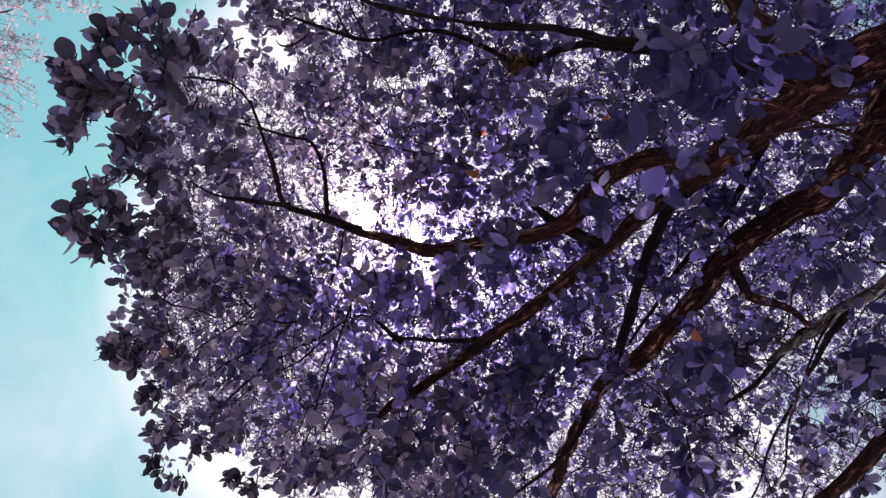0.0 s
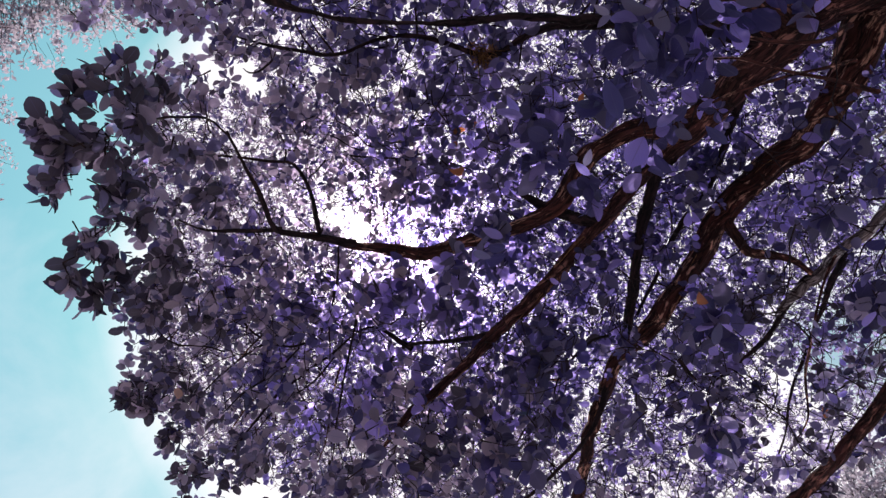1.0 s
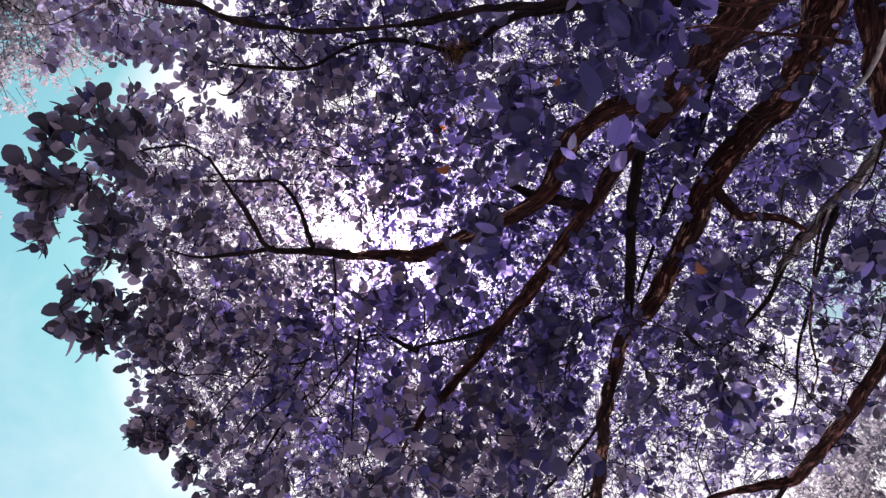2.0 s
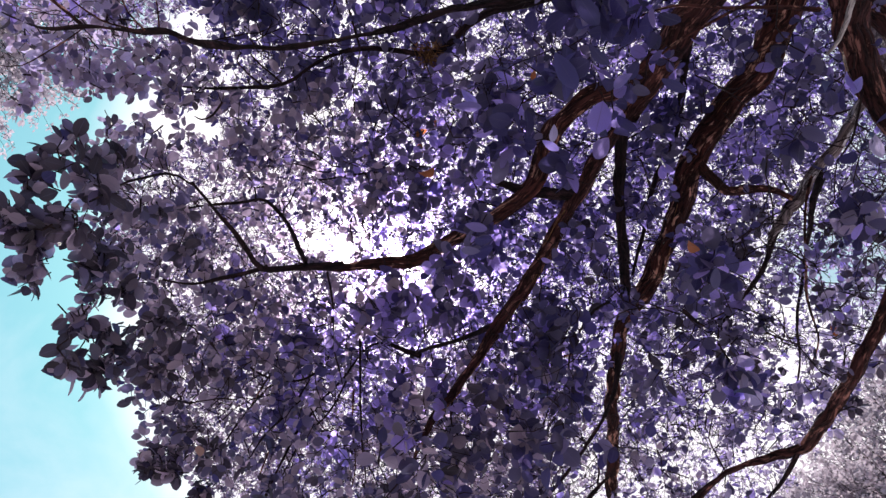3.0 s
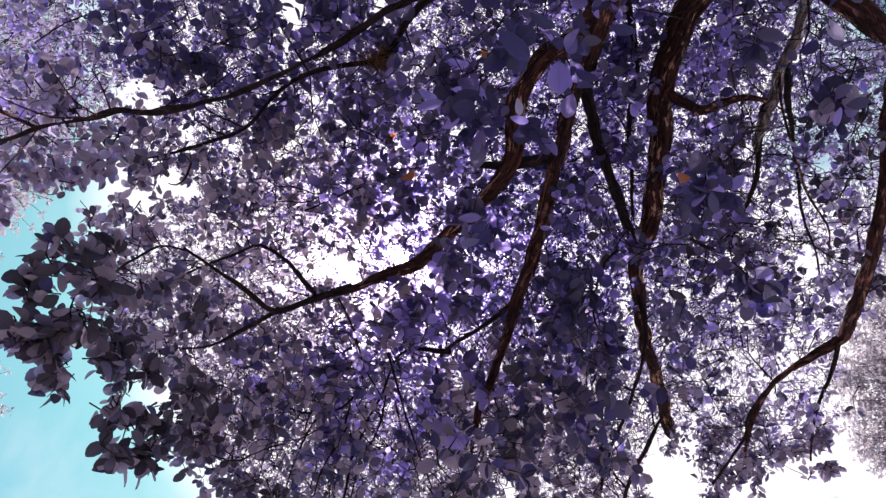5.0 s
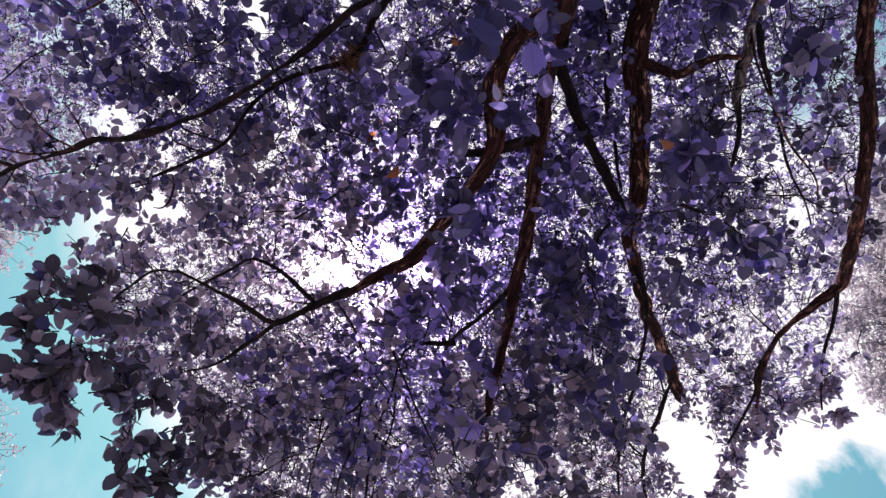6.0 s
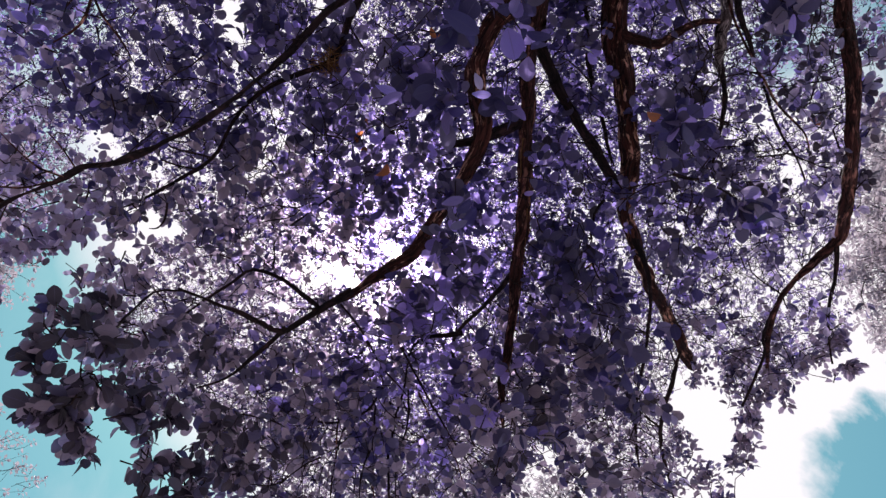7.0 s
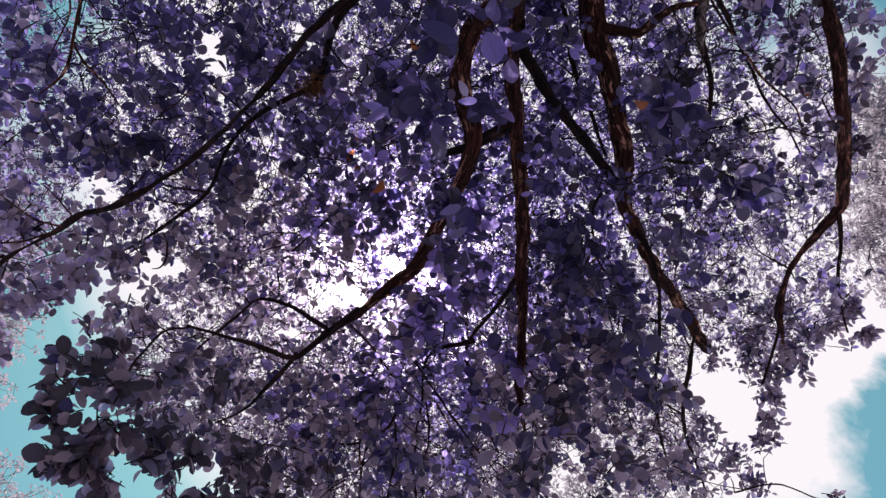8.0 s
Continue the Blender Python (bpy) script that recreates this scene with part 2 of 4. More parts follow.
def tube(points, sides=10, step=0.05, rough=0.0, seed=0, start=0):
    """A round limb along a path: vertices, faces and UVs (round in metres, along in metres). rough: depth of its bark ridges."""
    path = smooth_path(points, step)
    n = len(path)
    if rough:
        for i in range(1, n - 1):
            q = path[i, :3] * 5.0
            sway = [noise.noise((q[0] + 9.1 * k + seed, q[1] - 4.3 * k, q[2])) for k in range(3)]
            fine_sway = [noise.noise((2.9 * q[0] - 6.7 * k, 2.9 * q[1] + seed, 2.9 * q[2] + 3.3 * k)) for k in range(3)]
            path[i, :3] += np.array(sway) * min(0.3 * path[i, 3] + 0.005, 0.022) + np.array(fine_sway) * min(0.35 * path[i, 3], 0.006)
    tang = np.gradient(path[:, :3], axis=0)
    tang /= np.linalg.norm(tang, axis=1)[:, None] + 1e-9
    run = np.concatenate([[0], np.cumsum(np.linalg.norm(np.diff(path[:, :3], axis=0), axis=1))])
    side = np.cross(tang[0], (0.31, 0.52, 0.79))
    verts, uvs, faces = [], [], []
    for i in range(n):
        side = side - tang[i] * np.dot(side, tang[i])
        side /= np.linalg.norm(side)
        up = np.cross(tang[i], side)
        r = path[i, 3]
        for k in range(sides + 1):
            a = 2 * math.pi * (k % sides) / sides
            q = r
            if rough:
                w = 5.0 * run[i]
                ridge = noise.noise((math.cos(a) * r * 34 + seed, math.sin(a) * r * 34, w))
                lump = noise.noise((math.cos(a) * 1.3 + seed, math.sin(a) * 1.3, run[i] * 3.0))
                q = r * (1 + 0.23 * lump) + rough * (abs(ridge) * 1.6 - 0.35)
            verts.append(path[i, :3] + q * (side * math.cos(a) + up * math.sin(a)))
            uvs.append((k / sides * 2 * math.pi * r, run[i]))
    w = sides + 1
    for i in range(n - 1):
        for k in range(sides):
            a = start + i * w + k
            faces.append((a, a + 1, a + w + 1, a + w))
    faces.append(tuple(start + (n - 1) * w + k for k in range(sides)))
    return verts, faces, uvs


def limb_mesh(name, points, material, seed=0, fine=True):
    r = max(p[3] for p in points)
    sides = 40 if r > 0.05 and fine else 20 if r > 0.02 else 10
    step = 0.025 if r > 0.05 and fine else 0.04
    v, f, u = tube(points, sides, step, min(0.015, r * 0.2) if fine else r * 0.1, seed)
    return mesh_from(name, v, f, u, [material])


# A leaf blade 1 long: stalk, four stations across, tip; folded along the midrib, arched and wavy.
def leaf_template(stations, bend, fold, wave):
    verts, uvs, faces = [(0, -0.16, 0.0), (0, 0, 0)], [(0.5, 0.0), (0.5, 0.02)], []
    for j, (y, w) in enumerate(stations):
        for sgn in (-1, 0, 1):
            z = -bend * y * y + fold * w * abs(sgn) + (wave * math.sin(5.0 * y + sgn) if sgn else 0)
            verts.append((sgn * w, y, z))
            uvs.append((0.5 + sgn * 0.5, y))
    verts.append((0, 1, -bend * 1.05))
    uvs.append((0.5, 1))
    n = len(stations)
    faces += [(1, 3, 2), (1, 4, 3)]
    for j in range(n - 1):
        b = 2 + 3 * j
        faces += [(b, b + 1, b + 4, b + 3), (b + 1, b + 2, b + 5, b + 4)]
    b = 2 + 3 * (n - 1)
    faces += [(b, b + 1, b + 3), (b + 1, b + 2, b + 3)]
    return np.array(verts[1:]), [tuple(i - 1 for i in f) for f in faces], np.array(uvs[1:])


FULL = [(0.1, 0.12), (0.32, 0.27), (0.57, 0.325), (0.8, 0.255), (0.945, 0.115)]
LEAF_SHAPES = [leaf_template([(y, w * 1.03) for y, w in FULL], 0.12, 0.22, 0.02), leaf_template([(y, w * 0.87) for y, w in FULL], 0.25, 0.4, 0.03),
               leaf_template([(y, w * 1.18) for y, w in FULL], 0.06, 0.15, 0.015)]
SMALL_SHAPES = [leaf_template([(0.3, 0.22), (0.75, 0.27)], 0.15, 0.3, 0.0), leaf_template([(0.3, 0.16), (0.7, 0.22)], 0.3, 0.45, 0.0)]
TINY_SHAPES = [leaf_template([(0.55, 0.28)], 0.2, 0.4, 0.0), leaf_template([(0.5, 0.2)], 0.35, 0.5, 0.0)]


def leaf_frames(along, up, roll):
    """Bases for leaves that point along, their faces turned to up."""
    y = along / np.linalg.norm(along, axis=1)[:, None]
    x = np.cross(y, up)
    x /= np.linalg.norm(x, axis=1)[:, None] + 1e-9
    z = np.cross(x, y)
    c, s = np.cos(roll)[:, None], np.sin(roll)[:, None]
    return np.stack([x * c + z * s, y, z * c - x * s], axis=2)


def leaves_mesh(name, place, basis, size, shapes, materials, which=None):
    """All leaves given, joined into one mesh."""
    V, F, U, M, start = [], [], [], [], 0
    kind = np.arange(len(place)) % len(shapes)
    for k, (tv, tf, tu) in enumerate(shapes):
        sel = np.where(kind == k)[0]
        if not len(sel):
            continue
        v = np.einsum("nij,vj->nvi", basis[sel], tv) * size[sel][:, None, None] + place[sel][:, None, :]
        V.append(v.reshape(-1, 3))
        U.append(np.tile(tu, (len(sel), 1)))
        base = start + np.arange(len(sel)) * len(tv)
        for b, i in zip(base.tolist(), sel.tolist()):
            F.extend([tuple(q + b for q in f) for f in tf])
            M.extend([0 if which is None else int(which[i])] * len(tf))
        start += len(sel) * len(tv)
    me = mesh_from(name, np.vstack(V), F, np.vstack(U), materials)
    me.polygons.foreach_set("material_index", np.array(M, dtype=np.int32))
    return me


def sprigs(rng, tips, heading, count, length, spread=1.0, droop=0.15, tumble=0.5):
    """Leafy shoots that end at the tips: their leaves (place, basis, size, shoot) and their stalks as tube paths."""
    n = len(tips)
    heading = heading / (np.linalg.norm(heading, axis=1)[:, None] + 1e-9)
    shoot = np.repeat(np.arange(n), count)
    m = len(shoot)
    order = np.concatenate([np.arange(c) for c in count])
    back = np.minimum(order * 0.14 + rng.random(m) * 0.1, 1.2) * length[shoot] * 1.5
    h = heading[shoot]
    a = np.cross(h, np.array([0.13, 0.21, 0.97]))
    a /= np.linalg.norm(a, axis=1)[:, None] + 1e-9
    b = np.cross(h, a)
    turn = order * 2.4 + rng.random(m) * 0.7 + (shoot * 1.7)
    radial = a * np.cos(turn)[:, None] + b * np.sin(turn)[:, None]
    lean = (0.35 + 0.5 * rng.random(m))[:, None]
    along = h * lean + radial * spread + rng.normal(0, 0.22, (m, 3))
    along[:, 2] = along[:, 2] * 0.6 - droop
    up = np.array([0, 0, 1.0]) + rng.normal(0, tumble, (m, 3))
    place = tips[shoot] - h * back[:, None] + along * 0.12 * length[shoot][:, None]
    size = length[shoot] * (0.72 + 0.5 * rng.random(m))
    return place, leaf_frames(along, up, rng.normal(0, 0.3, m)), size, shoot


def stalks_mesh(name, rng, tips, heading, reach, radius, material):
    """Thin bent stalks running back from the tips, joined into one mesh."""
    V, F, U, start = [], [], [], 0
    for i in range(len(tips)):
        h = heading[i] / (np.linalg.norm(heading[i]) + 1e-9)
        k = rng.normal(0, 0.16, 3) * reach[i]
        p0, p2 = tips[i], tips[i] - h * reach[i]
        p1 = (p0 + p2) / 2 + k
        ring, path = [], [p0, p1, p2]
        side = np.cross(h, (0.3, 0.8, 0.5))
        side /= np.linalg.norm(side)
        up = np.cross(h, side)
        for j, p in enumerate(path):
            r = radius[i] * (0.45, 0.8, 1.0)[j]
            for q in range(4):
                c, s = ((1, 0), (0, 1), (-1, 0), (0, -1))[q]
                V.append(p + r * (c * side + s * up))
                U.append((q * 0.01, j * 0.1))
        for j in range(2):
            for q in range(4):
                a, b = start + j * 4 + q, start + j * 4 + (q + 1) % 4
                F.append((a, b, b + 4, a + 4))
        start += 12
    return mesh_from(name, V, F, U, [material])

# ---- ground ----
def build_ground():
    n, reach = 60, 2000.0
    verts, faces = [], []
    for j in range(n + 1):
        for i in range(n + 1):
            a, b = 2 * i / n - 1, 2 * j / n - 1
            x, y = reach * a * abs(a) ** 2.5, reach * b * abs(b) ** 2.5
            verts.append((x, y, 0.12 * noise.noise((x * 0.15, y * 0.15, 0)) - 0.02))
    for j in range(n):
        for i in range(n):
            k = j * (n + 1) + i
            faces.append((k, k + 1, k + n + 2, k + n + 1))
    ob = new("ground", mesh_from("ground", verts, faces, None, [GROUND]))
    return tagged(ob, "bare dry brownish ground in dappled shade under the trees", "ground", kind="structure")


ground = build_ground()

# ---- the large tree overhead ----
tree = tagged(new("tree"), "large spreading tree with violet leaves and furrowed brown limbs", "tree")
tree.location = (0.36, -2.05, 0)
ORIGIN = Matrix.Translation(tree.location)


def tree_part(name, me, label=""):
    ob = part(name, me, tree, label)
    ob.matrix_parent_inverse = ORIGIN.inverted()
    return ob


BOUGHS = []


def limb(name, points, label="", material=None):
    BOUGHS.append(np.asarray(smooth_path(points, 0.07)))
    return tree_part(name, limb_mesh(name, points, material or BARK, seed=len(BOUGHS) * 3.7), label)


limb("trunk", [(0.36, -2.05, -0.15, 0.42), (0.36, -2.03, 0.25, 0.33), (0.37, -1.98, 1.2, 0.28), (0.4, -1.88, 2.6, 0.26), (0.44, -1.78, 3.9, 0.25),
               (0.47, -1.66, 4.75, 0.25), (0.5, -1.55, 5.2, 0.2)], "thick upright furrowed brown trunk")
FLAKED = [(0.5, -1.62, 5.0, 0.14), (0.54, -1.51, 5.58, 0.116), (0.68, -1.29, 5.63, 0.099), (0.79, -1.06, 5.68, 0.086), (0.87, -0.8, 5.72, 0.08), (0.84, -0.47, 5.74,
        0.077), (0.9, -0.16, 5.77, 0.067), (1.02, 0.16, 5.8, 0.059), (1.11, 0.53, 5.81, 0.055), (1.16, 0.87, 5.83, 0.044), (1.35, 1.23, 5.95, 0.043), (1.62, 1.6,
        6.07, 0.042), (1.89, 1.96, 6.19, 0.038), (1.95, 2.03, 6.19, 0.022)]
limb("limb", FLAKED, "long furrowed brown limb with pale flaked patches")
FRAYED = [(0.46, -1.6, 5.0, 0.14), (0.35, -1.24, 5.41, 0.122), (0.35, -0.92, 5.33, 0.095), (0.34, -0.63, 5.31, 0.076), (0.37, -0.34, 5.29, 0.058), (0.36, -0.07,
        5.28, 0.041), (0.38, 0.17, 5.22, 0.038), (0.4, 0.49, 5.14, 0.035), (0.42, 0.78, 5.07, 0.033), (0.41, 1.04, 4.96, 0.03), (0.42, 1.28, 4.85, 0.026), (0.39,
        1.5, 4.74, 0.019), (0.38, 1.64, 4.6, 0.01), (0.42, 1.81, 4.56, 0.006)]
limb("limb", FRAYED, "furrowed brown limb fraying at its end", material=RED_BARK)
limb("branch", [(0.37, -0.2, 5.28, 0.055), (0.42, -0.07, 5.38, 0.037), (0.63, 0.2, 5.53, 0.028), (0.82, 0.42, 5.68, 0.029), (1.09, 0.71, 5.95, 0.029), (1.16, 0.77,
        5.96, 0.013)], material=DARK_BARK)
limb("limb", [(0.35, -0.9, 5.34, 0.1), (0.36, -0.71, 5.39, 0.063), (0.31, -0.35, 5.3, 0.053), (0.14, -0.13, 5.24, 0.048), (0.1, 0.11, 5.18, 0.046), (0.15, 0.36,
        5.12, 0.044), (0.104, 0.545, 5.03, 0.038),
        (0.009, 0.742, 4.95, 0.034), (-0.079, 0.889, 4.9, 0.031), (-0.158, 1.013, 4.86, 0.028), (-0.247, 1.075, 4.81, 0.024), (-0.368, 1.155, 4.76, 0.02), (-0.472, 1.216, 4.7, 0.018),
        (-0.57, 1.26, 4.6, 0.017)], "crooked brown limb that forks near its tip")
# outer fork in dark bark: its backlit silhouette put into the colour
limb("branch", [(-0.41, 1.17, 4.72, 0.021), (-0.57, 1.26, 4.6, 0.017), (-0.69, 1.33, 4.51, 0.014), (-0.78, 1.28, 4.47, 0.012), (-0.87, 1.22, 4.43, 0.011), (-1.0,
        1.17, 4.39, 0.008), (-1.12, 1.11, 4.35, 0.005)], material=DARK_BARK)
limb("branch", [(-0.68, 1.31, 4.51, 0.012), (-0.76, 1.4, 4.49, 0.01), (-0.82, 1.45, 4.43, 0.01), (-0.91, 1.54, 4.4, 0.006), (-1.04, 1.6, 4.39, 0.004)],
        material=DARK_BARK)
limb("branch", [(-0.55, 1.22, 4.59, 0.012), (-0.64, 1.19, 4.65, 0.011), (-0.74, 1.15, 4.71, 0.01), (-0.89, 1.11, 4.71, 0.009), (-0.99, 1.18, 4.7, 0.008), (-1.11,
        1.27, 4.62, 0.006), (-1.24, 1.38, 4.54, 0.004)], material=DARK_BARK)
limb("branch", [(0.33, -0.97, 5.33, 0.07), (0.09, -0.8, 5.3, 0.043), (-0.2, -0.55, 5.13, 0.033), (-0.43, -0.32, 4.97, 0.023), (-0.61, -0.13, 4.82, 0.017), (-0.75,
        0.06, 4.67, 0.0125), (-0.88, 0.22, 4.52, 0.0105), (-1.0, 0.35, 4.44, 0.011), (-1.14, 0.45, 4.36, 0.01), (-1.32, 0.55, 4.23, 0.0095), (-1.43, 0.58, 4.17, 0.009),
        (-1.51, 0.63, 4.11, 0.008), (-1.64, 0.71, 4.03, 0.007), (-1.73, 0.78, 3.96, 0.005), (-1.9, 0.82, 3.95, 0.003)], material=DARK_BARK)
limb("branch", [(-0.2, -0.55, 5.13, 0.029), (-0.37, -0.36, 5.13, 0.024), (-0.49, -0.24, 5.1, 0.02), (-0.55, -0.1, 5.02, 0.017), (-0.58, 0.04, 4.98, 0.015), (-0.63,
        0.11, 4.91, 0.013), (-0.91, 0.26, 4.87, 0.01), (-1.04, 0.42, 4.83, 0.01), (-1.11, 0.59, 4.74, 0.009), (-1.25, 0.7, 4.71, 0.008), (-1.4, 0.8, 4.68, 0.006),
        (-1.52, 0.86, 4.56, 0.005)], material=DARK_BARK)
limb("branch", [(0.910, -0.208, 5.74, 0.036), (1.055, -0.174, 5.74, 0.032), (1.139, -0.172, 5.75, 0.028), (1.242, -0.246, 5.77, 0.024), (1.365, -0.312, 5.79, 0.02), (1.487, -0.334, 5.80, 0.014)], "bent brown side branch")
limb("branch", [(1.52, -0.28, 5.81, 0.006), (1.51, -0.18, 5.8, 0.014), (1.58, -0.04, 5.85, 0.014), (1.66, 0.17, 5.91, 0.013), (1.67, 0.39, 5.96, 0.01), (1.64, 0.65,
        6.0, 0.007)], material=DARK_BARK)
limb("branch", [(0.95, -1.15, 5.2, 0.06), (1.41, -1.25, 5.84, 0.036), (1.46, -0.78, 5.72, 0.032), (1.48, -0.53, 5.77, 0.029), (1.53, -0.34, 5.82, 0.034), (1.515, -0.27, 5.8, 0.024),
        (1.52, -0.2, 5.8, 0.032), (1.53, -0.1, 5.82, 0.022), (1.56, -0.04, 5.83, 0.01)], "lichen-blotched pale branch", material=LICHEN)
limb("branch", [(1.47, -0.52, 5.76, 0.009), (1.56, -0.32, 5.72, 0.008), (1.74, -0.11, 5.77, 0.008), (1.95, 0.1, 5.83, 0.008), (2.18, 0.27, 5.89, 0.006), (2.25, 0.47,
        5.84, 0.004)])
limb("limb", [(0.85, -1.25, 5.22, 0.09), (1.54, -1.18, 5.34, 0.058), (1.73, -0.77, 5.17, 0.038), (1.84, -0.4, 5.13, 0.034), (1.93, -0.08, 5.04, 0.034), (2.01, 0.19, 5.07, 0.034),
        (2.13, 0.52, 5.19, 0.034), (2.22, 0.79, 5.33, 0.03), (2.13, 0.98, 5.38, 0.019), (2.02, 1.16, 5.38, 0.014), (1.99, 1.38, 5.38, 0.01), (2.05,
        1.64, 5.41, 0.007)], "slim dark curved limb", material=RED_BARK)
limb("branch", [(2.22, 0.82, 5.32, 0.015), (2.26, 0.99, 5.33, 0.011), (2.27, 1.22, 5.31, 0.009), (2.3, 1.38, 5.27, 0.006), (2.33, 1.5, 5.24, 0.006)],
        material=DARK_BARK)
limb("branch", [(2.02, 1.16, 5.38, 0.01), (1.96, 1.4, 5.37, 0.01), (2.0, 1.56, 5.38, 0.008), (1.93, 1.88, 5.35, 0.007)], material=DARK_BARK)
limb("limb", [(0.52, -1.66, 5.0, 0.12), (0.63, -1.52, 5.38, 0.091), (0.91, -1.16, 5.19, 0.08), (1.08, -0.94, 5.04, 0.067), (1.25, -0.81, 4.96, 0.061), (1.51, -0.7,
        4.88, 0.051), (1.83, -0.65, 4.88, 0.038), (2.21, -0.66, 4.88, 0.025)], "thick dark brown limb", material=RED_BARK)
limb("limb", [(0.34, -1.0, 5.35, 0.11), (0.16, -0.98, 5.37, 0.108), (-0.07, -1.01, 5.58, 0.083), (-0.29, -1.05, 5.79, 0.068), (-0.68, -1.15, 6.11, 0.057), (-1.25,
        -1.22, 6.52, 0.042)], "short brown limb rising steeply", material=RED_BARK)
limb("branch", [(1.68, 1.68, 6.09, 0.035), (1.79, 1.84, 6.13, 0.01), (1.79, 2.0, 6.14, 0.014), (1.77, 2.15, 6.1, 0.014), (1.76, 2.42, 6.13, 0.014), (1.82, 2.69,
        6.16, 0.014), (1.93, 2.98, 6.09, 0.01), (1.97, 3.22, 6.02, 0.006)], material=DARK_BARK)
limb("branch", [(0.41, 1.04, 4.96, 0.015), (0.26, 1.37, 5.18, 0.012), (0.15, 1.6, 5.33, 0.011), (0.16, 1.87, 5.47, 0.01), (0.24, 2.14, 5.51, 0.008), (0.36, 2.45,
        5.54, 0.006)], material=DARK_BARK)
limb("branch", [(0.18, 1.58, 5.32, 0.02), (-0.09, 1.72, 5.39, 0.007), (-0.13, 1.97, 5.22, 0.008), (-0.17, 2.2, 5.06, 0.01), (-0.15, 2.38, 4.91, 0.007), (-0.11, 2.64,
        4.84, 0.005)], material=DARK_BARK)
limb("branch", [(1.2, 0.95, 5.86, 0.03), (1.38, 1.3, 5.81, 0.013), (1.46, 1.8, 5.88, 0.011), (1.5, 2.34, 5.95, 0.01), (1.65, 2.94, 5.89, 0.006)], material=DARK_BARK)
limb("branch", [(1.47, -0.6, 5.76, 0.028), (1.77, -0.24, 6.02, 0.012), (1.92, -0.01, 6.06, 0.01), (2.09, 0.24, 6.09, 0.008), (2.3, 0.46, 6.14, 0.006), (2.47, 0.7,
        6.18, 0.005)], material=DARK_BARK)
limb("branch", [(1.5, -0.3, 5.8, 0.03), (1.61, -0.14, 5.99, 0.014), (1.7, 0.13, 6.02, 0.011), (1.72, 0.38, 6.06, 0.01), (1.71, 0.68, 6.08, 0.006)],
        material=DARK_BARK)
limb("branch", [(0.37, 0.3, 5.2, 0.031), (0.24, 0.37, 5.14, 0.028), (0.1, 0.43, 5.1, 0.023), (-0.02, 0.46, 5.07, 0.015)], material=DARK_BARK)
limb("branch", [(0.39, -1.06, 6.29, 0.029), (0.54, -0.79, 6.33, 0.026), (0.7, -0.51, 6.32, 0.024), (0.82, -0.24, 6.31, 0.021), (0.87, 0.03, 6.29, 0.017), (1.0, 0.34,
        6.27, 0.014), (1.13, 0.64, 6.3, 0.01)], material=DARK_BARK)
limb("twig", [(0.45, -1.05, 4.78, 0.011), (0.4, -0.89, 4.63, 0.009), (0.21, -0.7, 4.53, 0.008), (0.06, -0.61, 4.45, 0.007), (-0.15, -0.54, 4.37, 0.004)])
limb("twig", [(0.73, -0.94, 4.76, 0.011), (0.51, -0.8, 4.67, 0.008), (0.34, -0.68, 4.58, 0.007), (0.19, -0.58, 4.5, 0.006), (0.1, -0.46, 4.41, 0.004)])
limb("twig", [(0.59, -1.0, 4.88, 0.009), (0.44, -0.76, 4.71, 0.007), (0.31, -0.52, 4.59, 0.006), (0.25, -0.35, 4.49, 0.005)])
limb("twig", [(-1.44, -0.33, 4.49, 0.006), (-1.44, -0.22, 4.41, 0.006), (-1.44, -0.08, 4.32, 0.006), (-1.48, 0.04, 4.29, 0.006), (-1.57, 0.12, 4.26, 0.003)])
limb("twig", [(-1.44, -0.09, 4.32, 0.004), (-1.42, -0.0, 4.35, 0.005), (-1.36, 0.09, 4.38, 0.004), (-1.34, 0.18, 4.45, 0.003)])
limb("twig", [(-1.49, -0.3, 4.43, 0.005), (-1.45, -0.19, 4.35, 0.004), (-1.48, -0.11, 4.32, 0.003), (-1.53, -0.02, 4.3, 0.002)])
limb("twig", [(-1.47, 0.61, 4.11, 0.004), (-1.55, 0.58, 4.09, 0.004), (-1.61, 0.53, 4.09, 0.003), (-1.69, 0.46, 4.09, 0.002)])
limb("twig", [(-1.51, 0.63, 4.1, 0.004), (-1.64, 0.67, 4.09, 0.004), (-1.75, 0.66, 4.07, 0.003), (-1.86, 0.64, 4.06, 0.002)])
limb("twig", [(-1.64, 0.71, 4.03, 0.003), (-1.69, 0.83, 4.0, 0.003), (-1.76, 0.96, 3.97, 0.002), (-1.85, 1.01, 3.95, 0.002)])
limb("twig", [(-1.45, 0.59, 4.17, 0.004), (-1.5, 0.52, 4.18, 0.003), (-1.56, 0.45, 4.17, 0.002)])
limb("twig", [(-0.35, 2.0, 5.33, 0.007), (-0.49, 2.16, 5.29, 0.006), (-0.51, 2.37, 5.29, 0.005), (-0.5, 2.62, 5.28, 0.004)])
limb("twig", [(-0.46, 2.29, 5.36, 0.006), (-0.28, 2.38, 5.34, 0.005), (-0.27, 2.64, 5.33, 0.004), (-0.24, 2.85, 5.33, 0.003)])
limb("twig", [(-0.04, 2.09, 5.51, 0.007), (0.09, 2.3, 5.46, 0.005), (0.24, 2.49, 5.42, 0.004), (0.32, 2.69, 5.37, 0.003)])
limb("twig", [(1.02, 1.09, 5.67, 0.008), (0.94, 1.18, 5.65, 0.007), (0.86, 1.22, 5.64, 0.006), (0.65, 1.24, 5.63, 0.004)])
